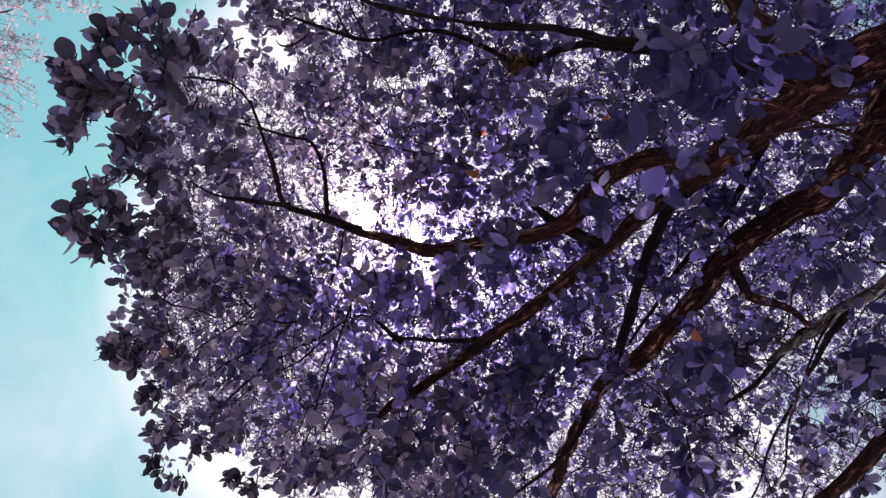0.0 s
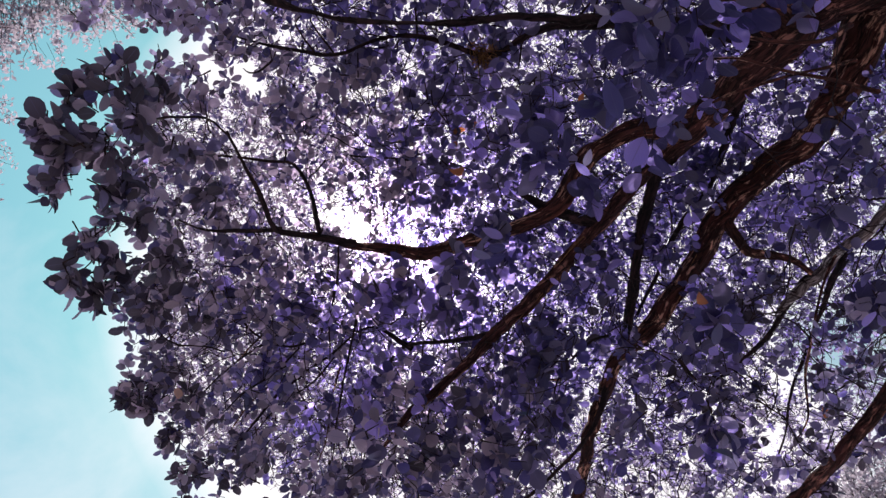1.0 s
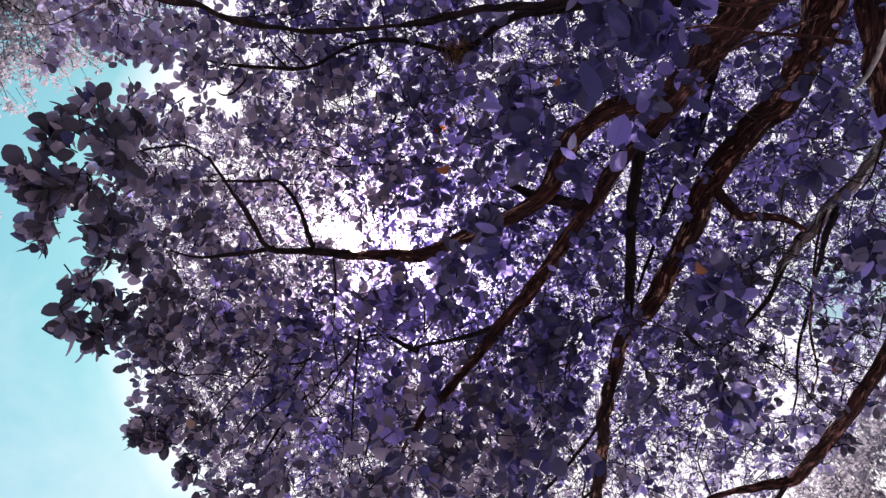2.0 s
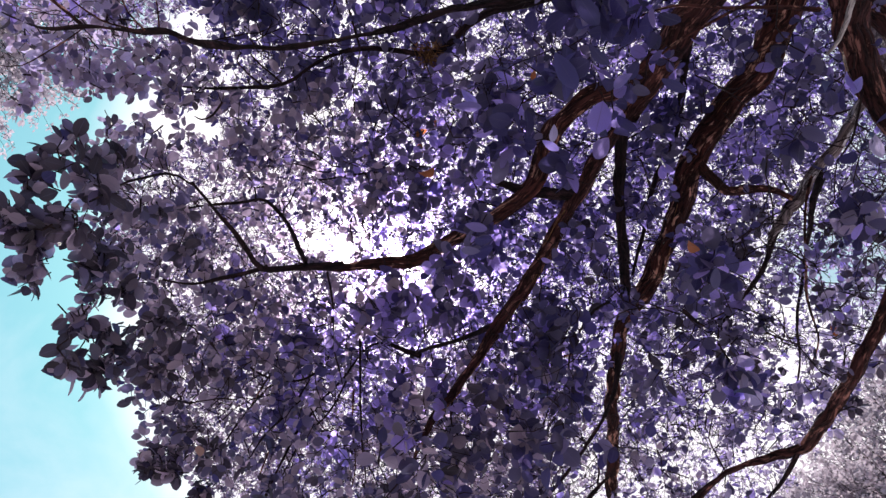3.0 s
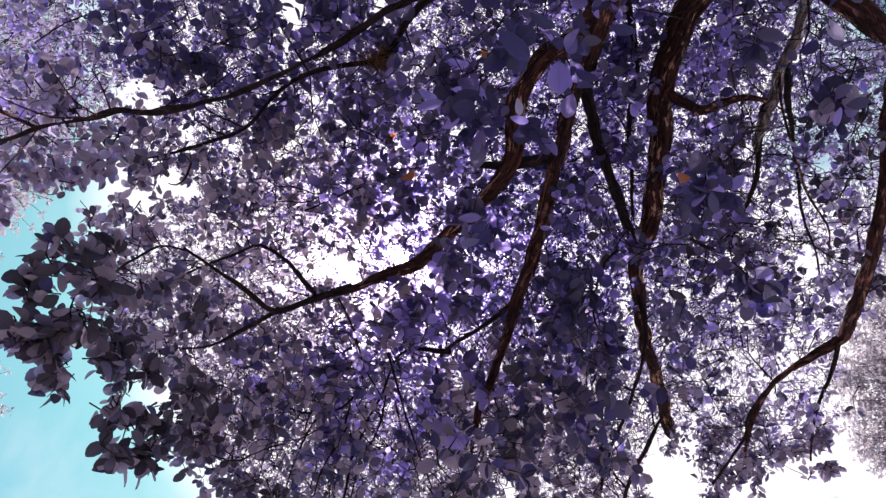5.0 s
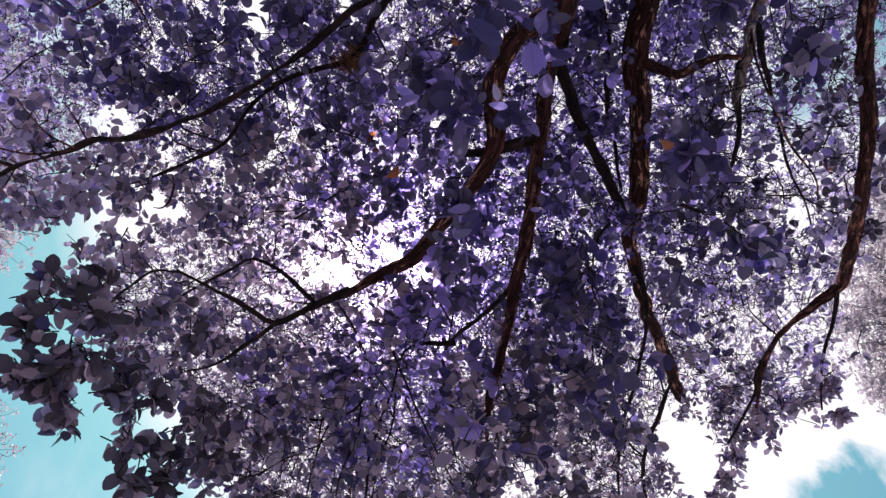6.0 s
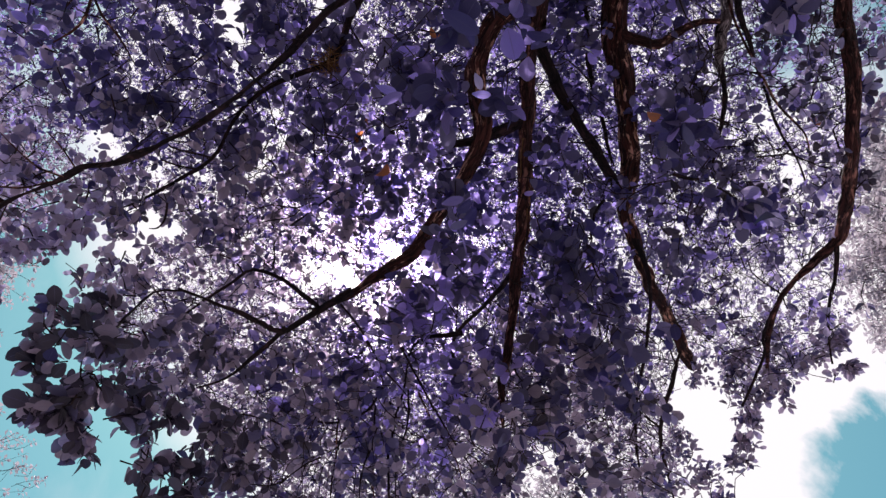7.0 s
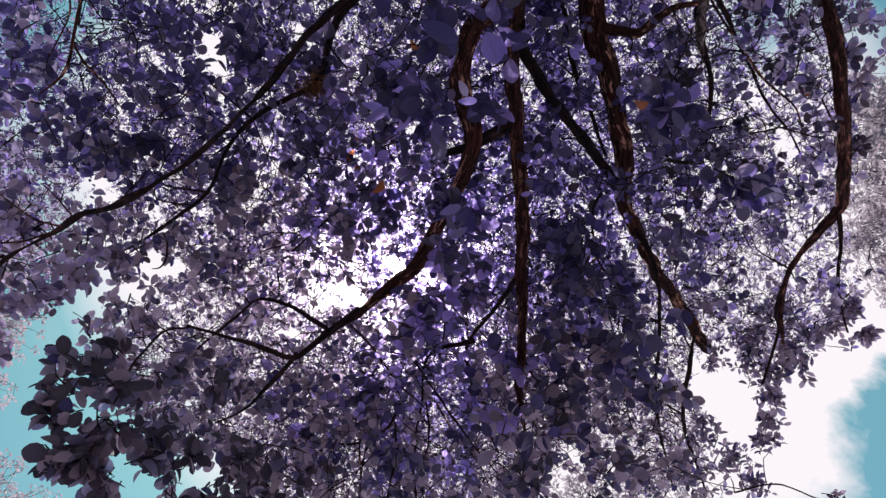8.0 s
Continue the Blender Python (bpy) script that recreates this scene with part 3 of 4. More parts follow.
limb("twig", [(-1.229, 0.769, 4.50, 0.005), (-1.237, 0.817, 4.50, 0.005), (-1.249, 0.856, 4.50, 0.0045), (-1.277, 0.888, 4.50, 0.004), (-1.311, 0.896, 4.50, 0.002)], "hooked dark twig", DARK_BARK)
limb("twig", [(-0.45, 1.22, 4.65, 0.0055), (-0.37, 1.31, 4.65, 0.005), (-0.30, 1.41, 4.65, 0.005), (-0.23, 1.52, 4.65, 0.0045), (-0.14, 1.61, 4.65, 0.004), (-0.08, 1.68, 4.65, 0.002)], material=DARK_BARK)
limb("twig", [(-0.23, 1.77, 4.90, 0.006), (-0.31, 1.92, 4.90, 0.0065), (-0.49, 2.01, 4.90, 0.006), (-0.65, 2.00, 4.90, 0.005), (-0.79, 1.95, 4.90, 0.003)], material=DARK_BARK)
limb("twig", [(-0.26, 1.88, 4.90, 0.005), (-0.26, 2.08, 4.90, 0.005), (-0.30, 2.28, 4.90, 0.0045), (-0.31, 2.50, 4.90, 0.003)], material=DARK_BARK)
limb("twig", [(-0.40, 1.98, 4.90, 0.0045), (-0.45, 2.17, 4.90, 0.0045), (-0.47, 2.39, 4.90, 0.004), (-0.47, 2.58, 4.90, 0.002)], material=DARK_BARK)
limb("twig", [(-0.17, 1.45, 4.80, 0.006), (-0.08, 1.59, 4.80, 0.006), (0.04, 1.78, 4.80, 0.005), (0.17, 1.97, 4.80, 0.005), (0.30, 2.15, 4.80, 0.003)], material=DARK_BARK)
limb("twig", [(-0.09, 1.77, 4.90, 0.005), (-0.08, 1.98, 4.90, 0.005), (-0.12, 2.20, 4.90, 0.004), (-0.10, 2.46, 4.90, 0.003)], material=DARK_BARK)
limb("twig", [(0.64, 0.78, 5.00, 0.006), (0.77, 0.85, 5.00, 0.0065), (0.77, 0.72, 5.00, 0.007), (0.81, 0.64, 5.00, 0.008)], material=DARK_BARK)
limb("twig", [(0.76, 0.79, 5.00, 0.005), (0.79, 0.91, 5.00, 0.0055), (0.81, 1.00, 5.00, 0.005), (0.87, 1.08, 5.00, 0.003)], material=DARK_BARK)
limb("twig", [(1.00, 0.42, 4.60, 0.008), (1.06, 0.43, 4.60, 0.009), (1.12, 0.43, 4.60, 0.005)], material=DARK_BARK)
limb("twig", [(-0.79, 0.95, 5.00, 0.005), (-0.66, 0.84, 5.00, 0.005), (-0.54, 0.74, 5.00, 0.004), (-0.41, 0.72, 5.00, 0.002)], material=DARK_BARK)
limb("twig", [(-0.94, 0.95, 5.00, 0.003), (-0.77, 0.89, 5.00, 0.0035), (-0.67, 0.74, 5.00, 0.003), (-0.61, 0.65, 5.00, 0.002)], material=DARK_BARK)
limb("twig", [(-1.88, 0.68, 4.03, 0.007), (-1.74, 0.7, 4.03, 0.007), (-1.64, 0.71, 4.03, 0.007)])

limb("branch", [(-1.1, 1.12, 4.36, 0.005), (-1.17, 1.09, 4.22, 0.005), (-1.12, 1.06, 3.8, 0.005), (-1.0, 1.0, 3.42, 0.003)], material=DARK_BARK)

# dead pale stub and fibres of dry bark
limb("twig", [(1.772, 2.524, 5.20, 0.0060), (1.898, 2.485, 5.20, 0.0055), (2.023, 2.469, 5.20, 0.0050), (2.148, 2.508, 5.20, 0.0045), (2.312, 2.571, 5.20, 0.0040), (2.387, 2.548, 5.20, 0.0030)], material=TWIG)
limb("dead_stub", [(0.746, -1.065, 4.60, 0.01), (0.781, -0.982, 4.60, 0.012), (0.812, -0.910, 4.60, 0.011), (0.829, -0.833, 4.60, 0.009), (0.825, -0.763, 4.60, 0.005)], "short curved dead grey-white stub", BLEACHED)


def fibre_tuft(centre, radius, count, seed):
    rng = np.random.default_rng(seed)
    V, F, U = [], [], []
    for i in range(count):
        d = rng.normal(0, 1, 3)
        d /= np.linalg.norm(d)
        e = rng.normal(0, 1, 3) * 0.5
        c = np.array(centre) + rng.normal(0, 0.25, 3) * radius
        pts = [(*(c - d * radius * 0.7), 0.0016), (*(c + e * radius * 0.4), 0.002), (*(c + d * radius * 0.9), 0.0012)]
        v, f, u = tube(pts, 4, radius * 0.35, start=len(V))
        V += v
        F += f
        U += u
    return mesh_from("fibre_tuft", V, F, U, [FIBRE])


def shred(path, at, run, seed):
    """A strip of loose bark that peels off along a limb."""
    rng = np.random.default_rng(seed)
    p = smooth_path(path, 0.05)
    i = int(at * (len(p) - 1))
    j = min(len(p) - 1, i + max(2, int(run / 0.05)))
    d = rng.normal(0, 1, 3)
    d[2] = -abs(d[2]) - 0.4
    d /= np.linalg.norm(d)
    pts = []
    for k, q in enumerate(np.linspace(i, j, 5)):
        c = p[int(q)]
        lift = c[3] * 1.02 + 0.035 * (k / 4) ** 2 * rng.random()
        pts.append((*(c[:3] + d * lift), 0.0035 * (1 - 0.16 * k) * (0.6 + 0.6 * rng.random())))
    v, f, u = tube(pts, 5, 0.03)
    tree_part("bark_strip", mesh_from("bark_strip", v, f, u, [FIBRE if seed % 3 else TWIG]))


for k in range(14):
    shred(FRAYED, 0.6 + 0.022 * k, 0.22, 100 + k)
for k in range(10):
    shred(FLAKED, 0.12 + 0.07 * k, 0.2, 200 + k)

tree_part("fibre_tuft", fibre_tuft((-0.62, 0.1, 4.91), 0.085, 60, 3), "tangle of dry orange-brown fibres")


# ---- its crown ----
# Crown outline and sky gaps are placed to fit the camera's view: cones from the eye, given in plan at 1 m above eye
# height, growing with height.
OUTLINE = [(-0.844, 0.149), (-0.884, 0.293), (-0.729, 0.374), (-0.649, 0.361), (-0.55, 0.329), (-0.491, 0.267), (-0.487, 0.338), (-0.55, 0.393), (-0.543, 0.468),
        (-0.492, 0.567), (-0.446, 0.607), (-0.371, 0.63), (-0.351, 0.716), (-0.328, 0.765), (-0.245, 0.764), (-0.238, 0.842), (-0.141, 0.838), (-0.069, 0.892),
        (-0.018, 0.829), (0.02, 0.765), (0.11, 0.772), (0.165, 0.712), (0.208, 0.638), (0.313, 0.691), (0.422, 0.67), (0.42, 0.547), (0.384, 0.497), (0.388, 0.449),
        (0.44, 0.402), (0.495, 0.497), (0.517, 0.459), (0.598, 0.411), (0.639, 0.338), (0.603, 0.267), (0.601, 0.149), (0.575, 0.029), (0.581, -0.083), (0.592,
        -0.113), (0.484, -0.307), (0.291, -0.506), (-0.06, -0.622), (-0.504, -0.298), (-0.727, 0.037), (-0.928, 0.122)]
# Sky gaps in the camera's view: plan place, radius and how bare each one is.
SUN_GAPS = [(-0.0606, 0.2968, 0.008, 1.0), (-0.135, 0.342, 0.02, 0.9), (-0.186, 0.338, 0.022, 0.55), (-0.17, 0.283, 0.024, 0.42), (-0.124, 0.304, 0.016, 0.42),
             (-0.085, 0.37, 0.019, 0.68), (-0.109, 0.385, 0.013, 0.5), (-0.08, 0.297, 0.013, 0.5), (-0.226, 0.411, 0.014, 0.85), (-0.245, 0.395, 0.014, 0.8),
             (-0.214, 0.372, 0.013, 0.6), (-0.034, 0.452, 0.009, 0.9), (0.07, 0.242, 0.01, 0.8)]
WEST_GAPS = [(-0.413, 0.298, 0.022, 0.97), (-0.437, 0.301, 0.023, 0.97), (-0.513, 0.183, 0.023, 0.93), (-0.489, 0.186, 0.022, 0.9), (-0.424, 0.221, 0.016, 0.75),
              (-0.274, 0.198, 0.034, 0.45), (-0.141, 0.04, 0.014, 0.5), (-0.036, 0.07, 0.02, 0.5), (-0.391, 0.64, 0.02, 0.9), (-0.244, 0.103, 0.02, 0.35),
              (-0.429, 0.356, 0.015, 0.7), (-0.484, -0.042, 0.022, 0.6), (-0.323, -0.024, 0.025, 0.97), (-0.307, -0.005, 0.018, 0.85), (-0.307, 0.069, 0.015, 0.45),
              (-0.418, 0.137, 0.013, 0.6), (-0.42, 0.25, 0.01, 0.7)]
EAST_GAPS = [(0.495, 0.125, 0.021, 0.8), (0.438, 0.047, 0.016, 0.8), (0.446, -0.024, 0.015, 0.75), (0.556, 0.149, 0.020, 0.7), (0.406, -0.011, 0.011, 0.6), (0.413, 0.030, 0.04, 0.45), (0.07, -0.023, 0.012, 0.9), (0.214, 0.223, 0.016, 0.7), (0.226, 0.256, 0.017, 0.5), (0.472, 0.114, 0.022, 0.66), (0.521, 0.104, 0.02, 0.55),
              (0.441, -0.005, 0.03, 0.4), (0.427, 0.046, 0.026, 0.4), (0.214, 0.472, 0.02, 0.45), (0.101, 0.146, 0.013, 0.6), (0.6, 0.21, 0.026, 0.85),
              (0.461, 0.272, 0.02, 0.5), (0.456, 0.165, 0.016, 0.5), (0.273, 0.254, 0.009, 0.85), (0.449, -0.027, 0.014, 0.5), (0.573, -0.031, 0.03, 0.5),
              (0.175, 0.118, 0.008, 0.8), (0.437, 0.22, 0.015, 0.7), (0.203, 0.605, 0.015, 0.8), (0.159, 0.324, 0.009, 0.7)]
VIEW_GAPS = SUN_GAPS + WEST_GAPS + EAST_GAPS
EYE_HEIGHT = 1.5


def inside(px, py, poly):
    hit = np.zeros(len(px), dtype=bool)
    for (x0, y0), (x1, y1) in zip(poly, poly[1:] + poly[:1]):
        cross = (y0 > py) != (y1 > py)
        hit ^= cross & (px < (x1 - x0) * (py - y0) / (y1 - y0 + 1e-12) + x0)
    return hit


SKELETON = np.vstack(BOUGHS[1:])


def bareness(a, b):
    """How bare of leaves the crown is at plan places, 0 to 1: ragged round each gap in the view."""
    p = a + 0.006 * np.sin(97 * b + 1) + 0.004 * np.sin(231 * b + 160 * a)
    q = b + 0.006 * np.sin(89 * a + 2) + 0.004 * np.sin(243 * a - 140 * b)
    out = np.zeros(np.shape(a))
    for wa, wb, wr, bare in VIEW_GAPS:
        out = np.maximum(out, bare * np.clip((1.15 - np.hypot(p - wa, q - wb) / wr) / 0.4, 0, 1))
    out = np.maximum(out, np.where(np.hypot(a + 0.0606, b - 0.2968) < 0.0085, 1.01, 0))
    return out


def in_view_gap(p):
    """True where a point lies in a sky gap of the camera's view."""
    h = p[2] - EYE_HEIGHT
    return bareness(p[0] / h, p[1] / h) > 0.6


def outward(points, rng, wild=0.5):
    """Headings away from the nearest limb, with some wildness and a lift at the tips."""
    out = np.empty_like(points)
    for i in range(0, len(points), 500):
        d = points[i:i + 500, None, :] - SKELETON[None, :, :3]
        k = (d ** 2).sum(2).argmin(1)
        v = points[i:i + 500] - SKELETON[k, :3]
        out[i:i + 500] = v / (np.linalg.norm(v, axis=1)[:, None] + 1e-6)
    out += rng.normal(0, wild, points.shape)
    return out


HEAVY = SKELETON[SKELETON[:, 3] > 0.011]


def clear_in_view(points, rng, margin, stray=0.08):
    """True where a shoot does not cover a limb in the camera's view: shoots in front of limbs go, but for a few strays.
    """
    h = points[:, 2] - EYE_HEIGHT
    hs = HEAVY[:, 2] - EYE_HEIGHT
    ok = np.ones(len(points), dtype=bool)
    for i in range(len(points)):
        low = points[i, 2] < HEAVY[:, 2] + 0.08
        gap = np.hypot(points[i, 0] / h[i] - HEAVY[:, 0] / hs, points[i, 1] / h[i] - HEAVY[:, 1] / hs) - HEAVY[:, 3] / hs
        ok[i] = not np.any(low & (gap < margin / h[i]))
    return ok | (rng.random(len(points)) < stray)


def well_inside(a, b, margin):
    """True where a plan place lies at least margin inside the crown's outline on its western and northern sides."""
    ok = inside(a, b, OUTLINE)
    for da, db in ((-1, 0), (0, 1), (-0.7, 0.7), (0.7, 0.7)):
        ok &= inside(a + da * margin, b + db * margin, OUTLINE) | (a > 0.3) | (b < 0.2)
    return ok


def crown_points(rng, wanted, low, high, threshold, scale, margin=0.0):
    """Shoot tips in the crown between two heights, in clumps, clear of the gaps in the view."""
    keep = []
    while len(keep) < wanted:
        m = 4000
        a, b = rng.uniform(-0.93, 0.66, m), rng.uniform(-0.63, 0.9, m)
        z = low + (high - low) * rng.random(m)
        fringe = 0.02
        ok = inside(a + rng.normal(0, fringe, m), b + rng.normal(0, fringe, m), OUTLINE)
        ok &= rng.random(m) > bareness(a, b)
        if margin:
            ok &= well_inside(a, b, margin)
        h = z - EYE_HEIGHT
        for i in np.where(ok)[0]:
            p = (a[i] * h[i], b[i] * h[i], z[i])
            thin = 0.09 * min(1, max(0, (a[i] - 0.3) / 0.2)) - 0.05 * (b[i] > 0.45)
            thin -= 0.42 * max(0, 1 - math.hypot((a[i] - 0.12) / 0.42, (b[i] + 0.02) / 0.5))
            thin -= 0.32 * max(0, 1 - math.hypot((a[i] - 0.15) / 0.38, (b[i] + 0.38) / 0.3))
            thin -= 0.45 * max(0, 1 - math.hypot((a[i] + 0.02) / 0.34, (b[i] - 0.4) / 0.32))
            if noise.noise((p[0] * scale, p[1] * scale, p[2] * scale * 0.6)) > threshold + thin:
                keep.append(p)
    keep = np.array(keep[:wanted])
    return keep[clear_in_view(keep, rng, 0.06, 0.07)]


def foliage(name, seed, tips, length, leaves, shapes, dull_bias=0.0, spread=1.0, label="", singles=0, reach=2.0, slate=0.5, tumble=0.5, sombre=0.42, gapped=True, shaded_share=0.2, dusk=0.0, pale=0.0):
    """Leafy shoots at the tips: a few leaves as parts of their own, the rest joined, with their stalks."""
    rng = np.random.default_rng(seed)
    heading = outward(tips, rng)
    count = rng.integers(leaves[0], leaves[1] + 1, len(tips))
    size = length * (0.75 + 0.5 * rng.random(len(tips)))
    place, basis, scale, shoot = sprigs(rng, tips, heading, count, size, spread, 0.15, tumble)
    # shoots of the outer crown are duller; within each shoot a few leaves differ
    plan = tips[:, :2] / (tips[:, 2:] - EYE_HEIGHT)
    west = np.clip((0.12 - plan[:, 0]) / 0.25, 0.15, 1)
    # more mauve round the sun: its veiling glare put into leaf colour
    dull = np.clip((plan[:, 1] - 0.3 + 0.3 * np.abs(plan[:, 0]) - 1.5 * np.maximum(0, -plan[:, 0] - 0.55)) * 2.6 * west
                   + np.clip((-plan[:, 0] - 0.1) * 2.0, 0, 0.6)
                   + np.clip(0.9 - np.hypot((plan[:, 0] + 0.14) / 0.26, (plan[:, 1] - 0.28) / 0.22), 0, 0.42)
                   + np.clip((plan[:, 1] - 0.22) * 2.6, 0, 0.8) * (plan[:, 0] > 0.05) + dull_bias, 0.03, 0.97)
    toss = rng.random(len(tips))[shoot] * 0.75 + rng.random(len(shoot)) * 0.25
    # slate leaves give random tone; raised shares put the crown's shade into colour
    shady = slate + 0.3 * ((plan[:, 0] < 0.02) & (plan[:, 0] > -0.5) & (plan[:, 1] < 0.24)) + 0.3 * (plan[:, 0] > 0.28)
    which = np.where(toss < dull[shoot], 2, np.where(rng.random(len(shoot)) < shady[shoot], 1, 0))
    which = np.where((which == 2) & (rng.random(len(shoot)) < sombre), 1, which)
    # far west and east, lilac copies put sunlight and haze into leaf colour
    lit_share = np.clip((-plan[:, 0] - 0.42) * 5, 0, 0.5) + np.clip((plan[:, 0] - 0.38) * 5, 0, 0.5)
    which = np.where((which < 2) & (rng.random(len(shoot)) < lit_share[shoot]), 3, which)
    which = np.where(rng.random(len(shoot)) < pale, 3, which)
    # deep in the crown, round the trunk and below, dark blue puts shade into leaf colour
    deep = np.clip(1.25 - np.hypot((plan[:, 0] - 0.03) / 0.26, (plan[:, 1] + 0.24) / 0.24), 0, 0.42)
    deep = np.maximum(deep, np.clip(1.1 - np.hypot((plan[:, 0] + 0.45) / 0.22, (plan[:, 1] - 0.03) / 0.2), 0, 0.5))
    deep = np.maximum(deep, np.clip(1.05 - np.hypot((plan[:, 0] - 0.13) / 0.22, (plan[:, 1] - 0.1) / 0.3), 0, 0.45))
    which = np.where(rng.random(len(shoot)) < np.maximum(deep[shoot], np.where(which == 1, shaded_share, 0)), 4, which)
    # dusk: share of leaves with the clumps' shade put into their colour
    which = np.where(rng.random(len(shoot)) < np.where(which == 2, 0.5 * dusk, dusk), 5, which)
    if gapped:
        at = place[:, :2] / (place[:, 2:] - EYE_HEIGHT)
        free = rng.random(len(place)) > 0.75 * bareness(at[:, 0], at[:, 1]) ** 2
        place, basis, scale, which = place[free], basis[free], scale[free], which[free]
    if singles:
        near = np.argsort(place[:, 2])[:singles]
        for n in near.tolist():
            ob = tree_part("leaf", SINGLE_LEAVES[(n % len(LEAF_SHAPES), int(which[n]))])
            ob.matrix_basis = Matrix.Translation(place[n]) @ (Matrix(basis[n].tolist()).to_4x4() @ Matrix.Scale(float(scale[n]), 4))
        rest = np.setdiff1d(np.arange(len(place)), near)
        place, basis, scale, which = place[rest], basis[rest], scale[rest], which[rest]
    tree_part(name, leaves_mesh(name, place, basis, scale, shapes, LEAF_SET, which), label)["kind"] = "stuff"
    root = tips - 0.1 * heading / np.linalg.norm(heading, axis=1)[:, None]
    leafy = ~(in_view_gap(tips.T) | in_view_gap(root.T))
    tips, heading, size = tips[leafy], heading[leafy], size[leafy]
    tw = stalks_mesh("twigwork", rng, tips, heading, size * (reach + reach * rng.random(len(tips))), 0.0018 + 0.0024 * rng.random(len(tips)), TWIG)
    tree_part("twigwork", tw)["kind"] = "stuff"


LEAF_SET = [LEAF, SLATE, MAUVE, LILAC, SHADED_LEAF, DUSKY]
SINGLE_LEAVES = {}
for k, (lv, lf, lu) in enumerate(LEAF_SHAPES):
    for m in range(6):
        SINGLE_LEAVES[k, m] = mesh_from("leaf", lv, lf, lu, [LEAF_SET[m]])

WITHERED_LEAF = mesh_from("withered_leaf", *leaf_template(FULL, 0.4, 0.7, 0.05), [WITHERED])

rng = np.random.default_rng(11)
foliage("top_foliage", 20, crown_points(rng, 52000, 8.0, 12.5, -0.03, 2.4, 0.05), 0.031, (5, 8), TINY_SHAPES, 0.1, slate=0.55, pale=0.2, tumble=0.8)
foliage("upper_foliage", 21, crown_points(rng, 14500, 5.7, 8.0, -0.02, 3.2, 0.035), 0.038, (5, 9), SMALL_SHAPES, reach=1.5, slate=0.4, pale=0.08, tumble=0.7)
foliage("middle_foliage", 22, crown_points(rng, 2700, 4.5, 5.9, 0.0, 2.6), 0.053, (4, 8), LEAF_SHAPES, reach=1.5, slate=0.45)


# branchlets that carry the shoots
def branchlet(rng, p):
    d = SKELETON[:, :3] - p
    dist = np.linalg.norm(d, axis=1) + rng.random(len(d)) * 0.7
    q = SKELETON[dist.argmin()]
    v = p - q[:3]
    run = np.linalg.norm(v)
    if run > 1.15:
        return
    k = rng.normal(0, 0.12, (2, 3)) * run
    r = min(q[3] * 0.6, 0.003 + 0.005 * run)
    pts = [(*q[:3], r), (*(q[:3] + v * 0.35 + k[0]), r * 0.75), (*(q[:3] + v * 0.7 + k[1]), r * 0.55), (*p, r * 0.3)]
    if sum(in_view_gap(np.array(w)) for w in smooth_path(pts, 0.1)) > 1:
        return
    tv, tf, tu = tube(pts, 6, 0.06)
    tree_part("branchlet", mesh_from("branchlet", tv, tf, tu, [TWIG]))


rng = np.random.default_rng(31)
for tip in crown_points(rng, 300, 4.6, 7.2, -0.05, 1.5):
    branchlet(rng, tip)


# fine crooked twigs among the leaves, each with side shoots
def crooked(rng, p, h, run, steps, bend):
    """Crooked lines from p along h, side by side: steps points each."""
    out = [p]
    for k in range(steps - 1):
        h = h + rng.normal(0, bend, h.shape)
        h = h / np.linalg.norm(h, axis=1)[:, None]
        p = p + h * run[:, None]
        out.append(p)
    return np.stack(out, axis=1)


def thin_tubes(lines, thick):
    """Three-sided tapering tubes along the lines: vertices, faces, UVs."""
    n, k, _ = lines.shape
    d = lines[:, -1] - lines[:, 0]
    d = d / (np.linalg.norm(d, axis=1)[:, None] + 1e-9)
    a = np.cross(d, np.array([0.36, 0.48, 0.8]))
    a = a / (np.linalg.norm(a, axis=1)[:, None] + 1e-9)
    b = np.cross(d, a)
    r = thick[:, None] * np.linspace(1, 0.3, k)[None]
    ring = [lines + r[..., None] * (math.cos(q) * a + math.sin(q) * b)[:, None] for q in (0.0, 2.094, 4.189)]
    verts = np.stack(ring, axis=2).reshape(-1, 3)
    base = (np.arange(n) * 3 * k)[:, None, None] + (np.arange(k - 1) * 3)[None, :, None]
    faces = np.concatenate([base + np.array([[[q, (q + 1) % 3, (q + 1) % 3 + 3, q + 3]]]) for q in range(3)], axis=2).reshape(-1, 4)
    uv = np.stack([np.tile([0.0, 0.01, 0.02], n * k), np.repeat(np.tile(np.arange(k) * 0.08, n), 3)], axis=1)
    return verts, faces, uv


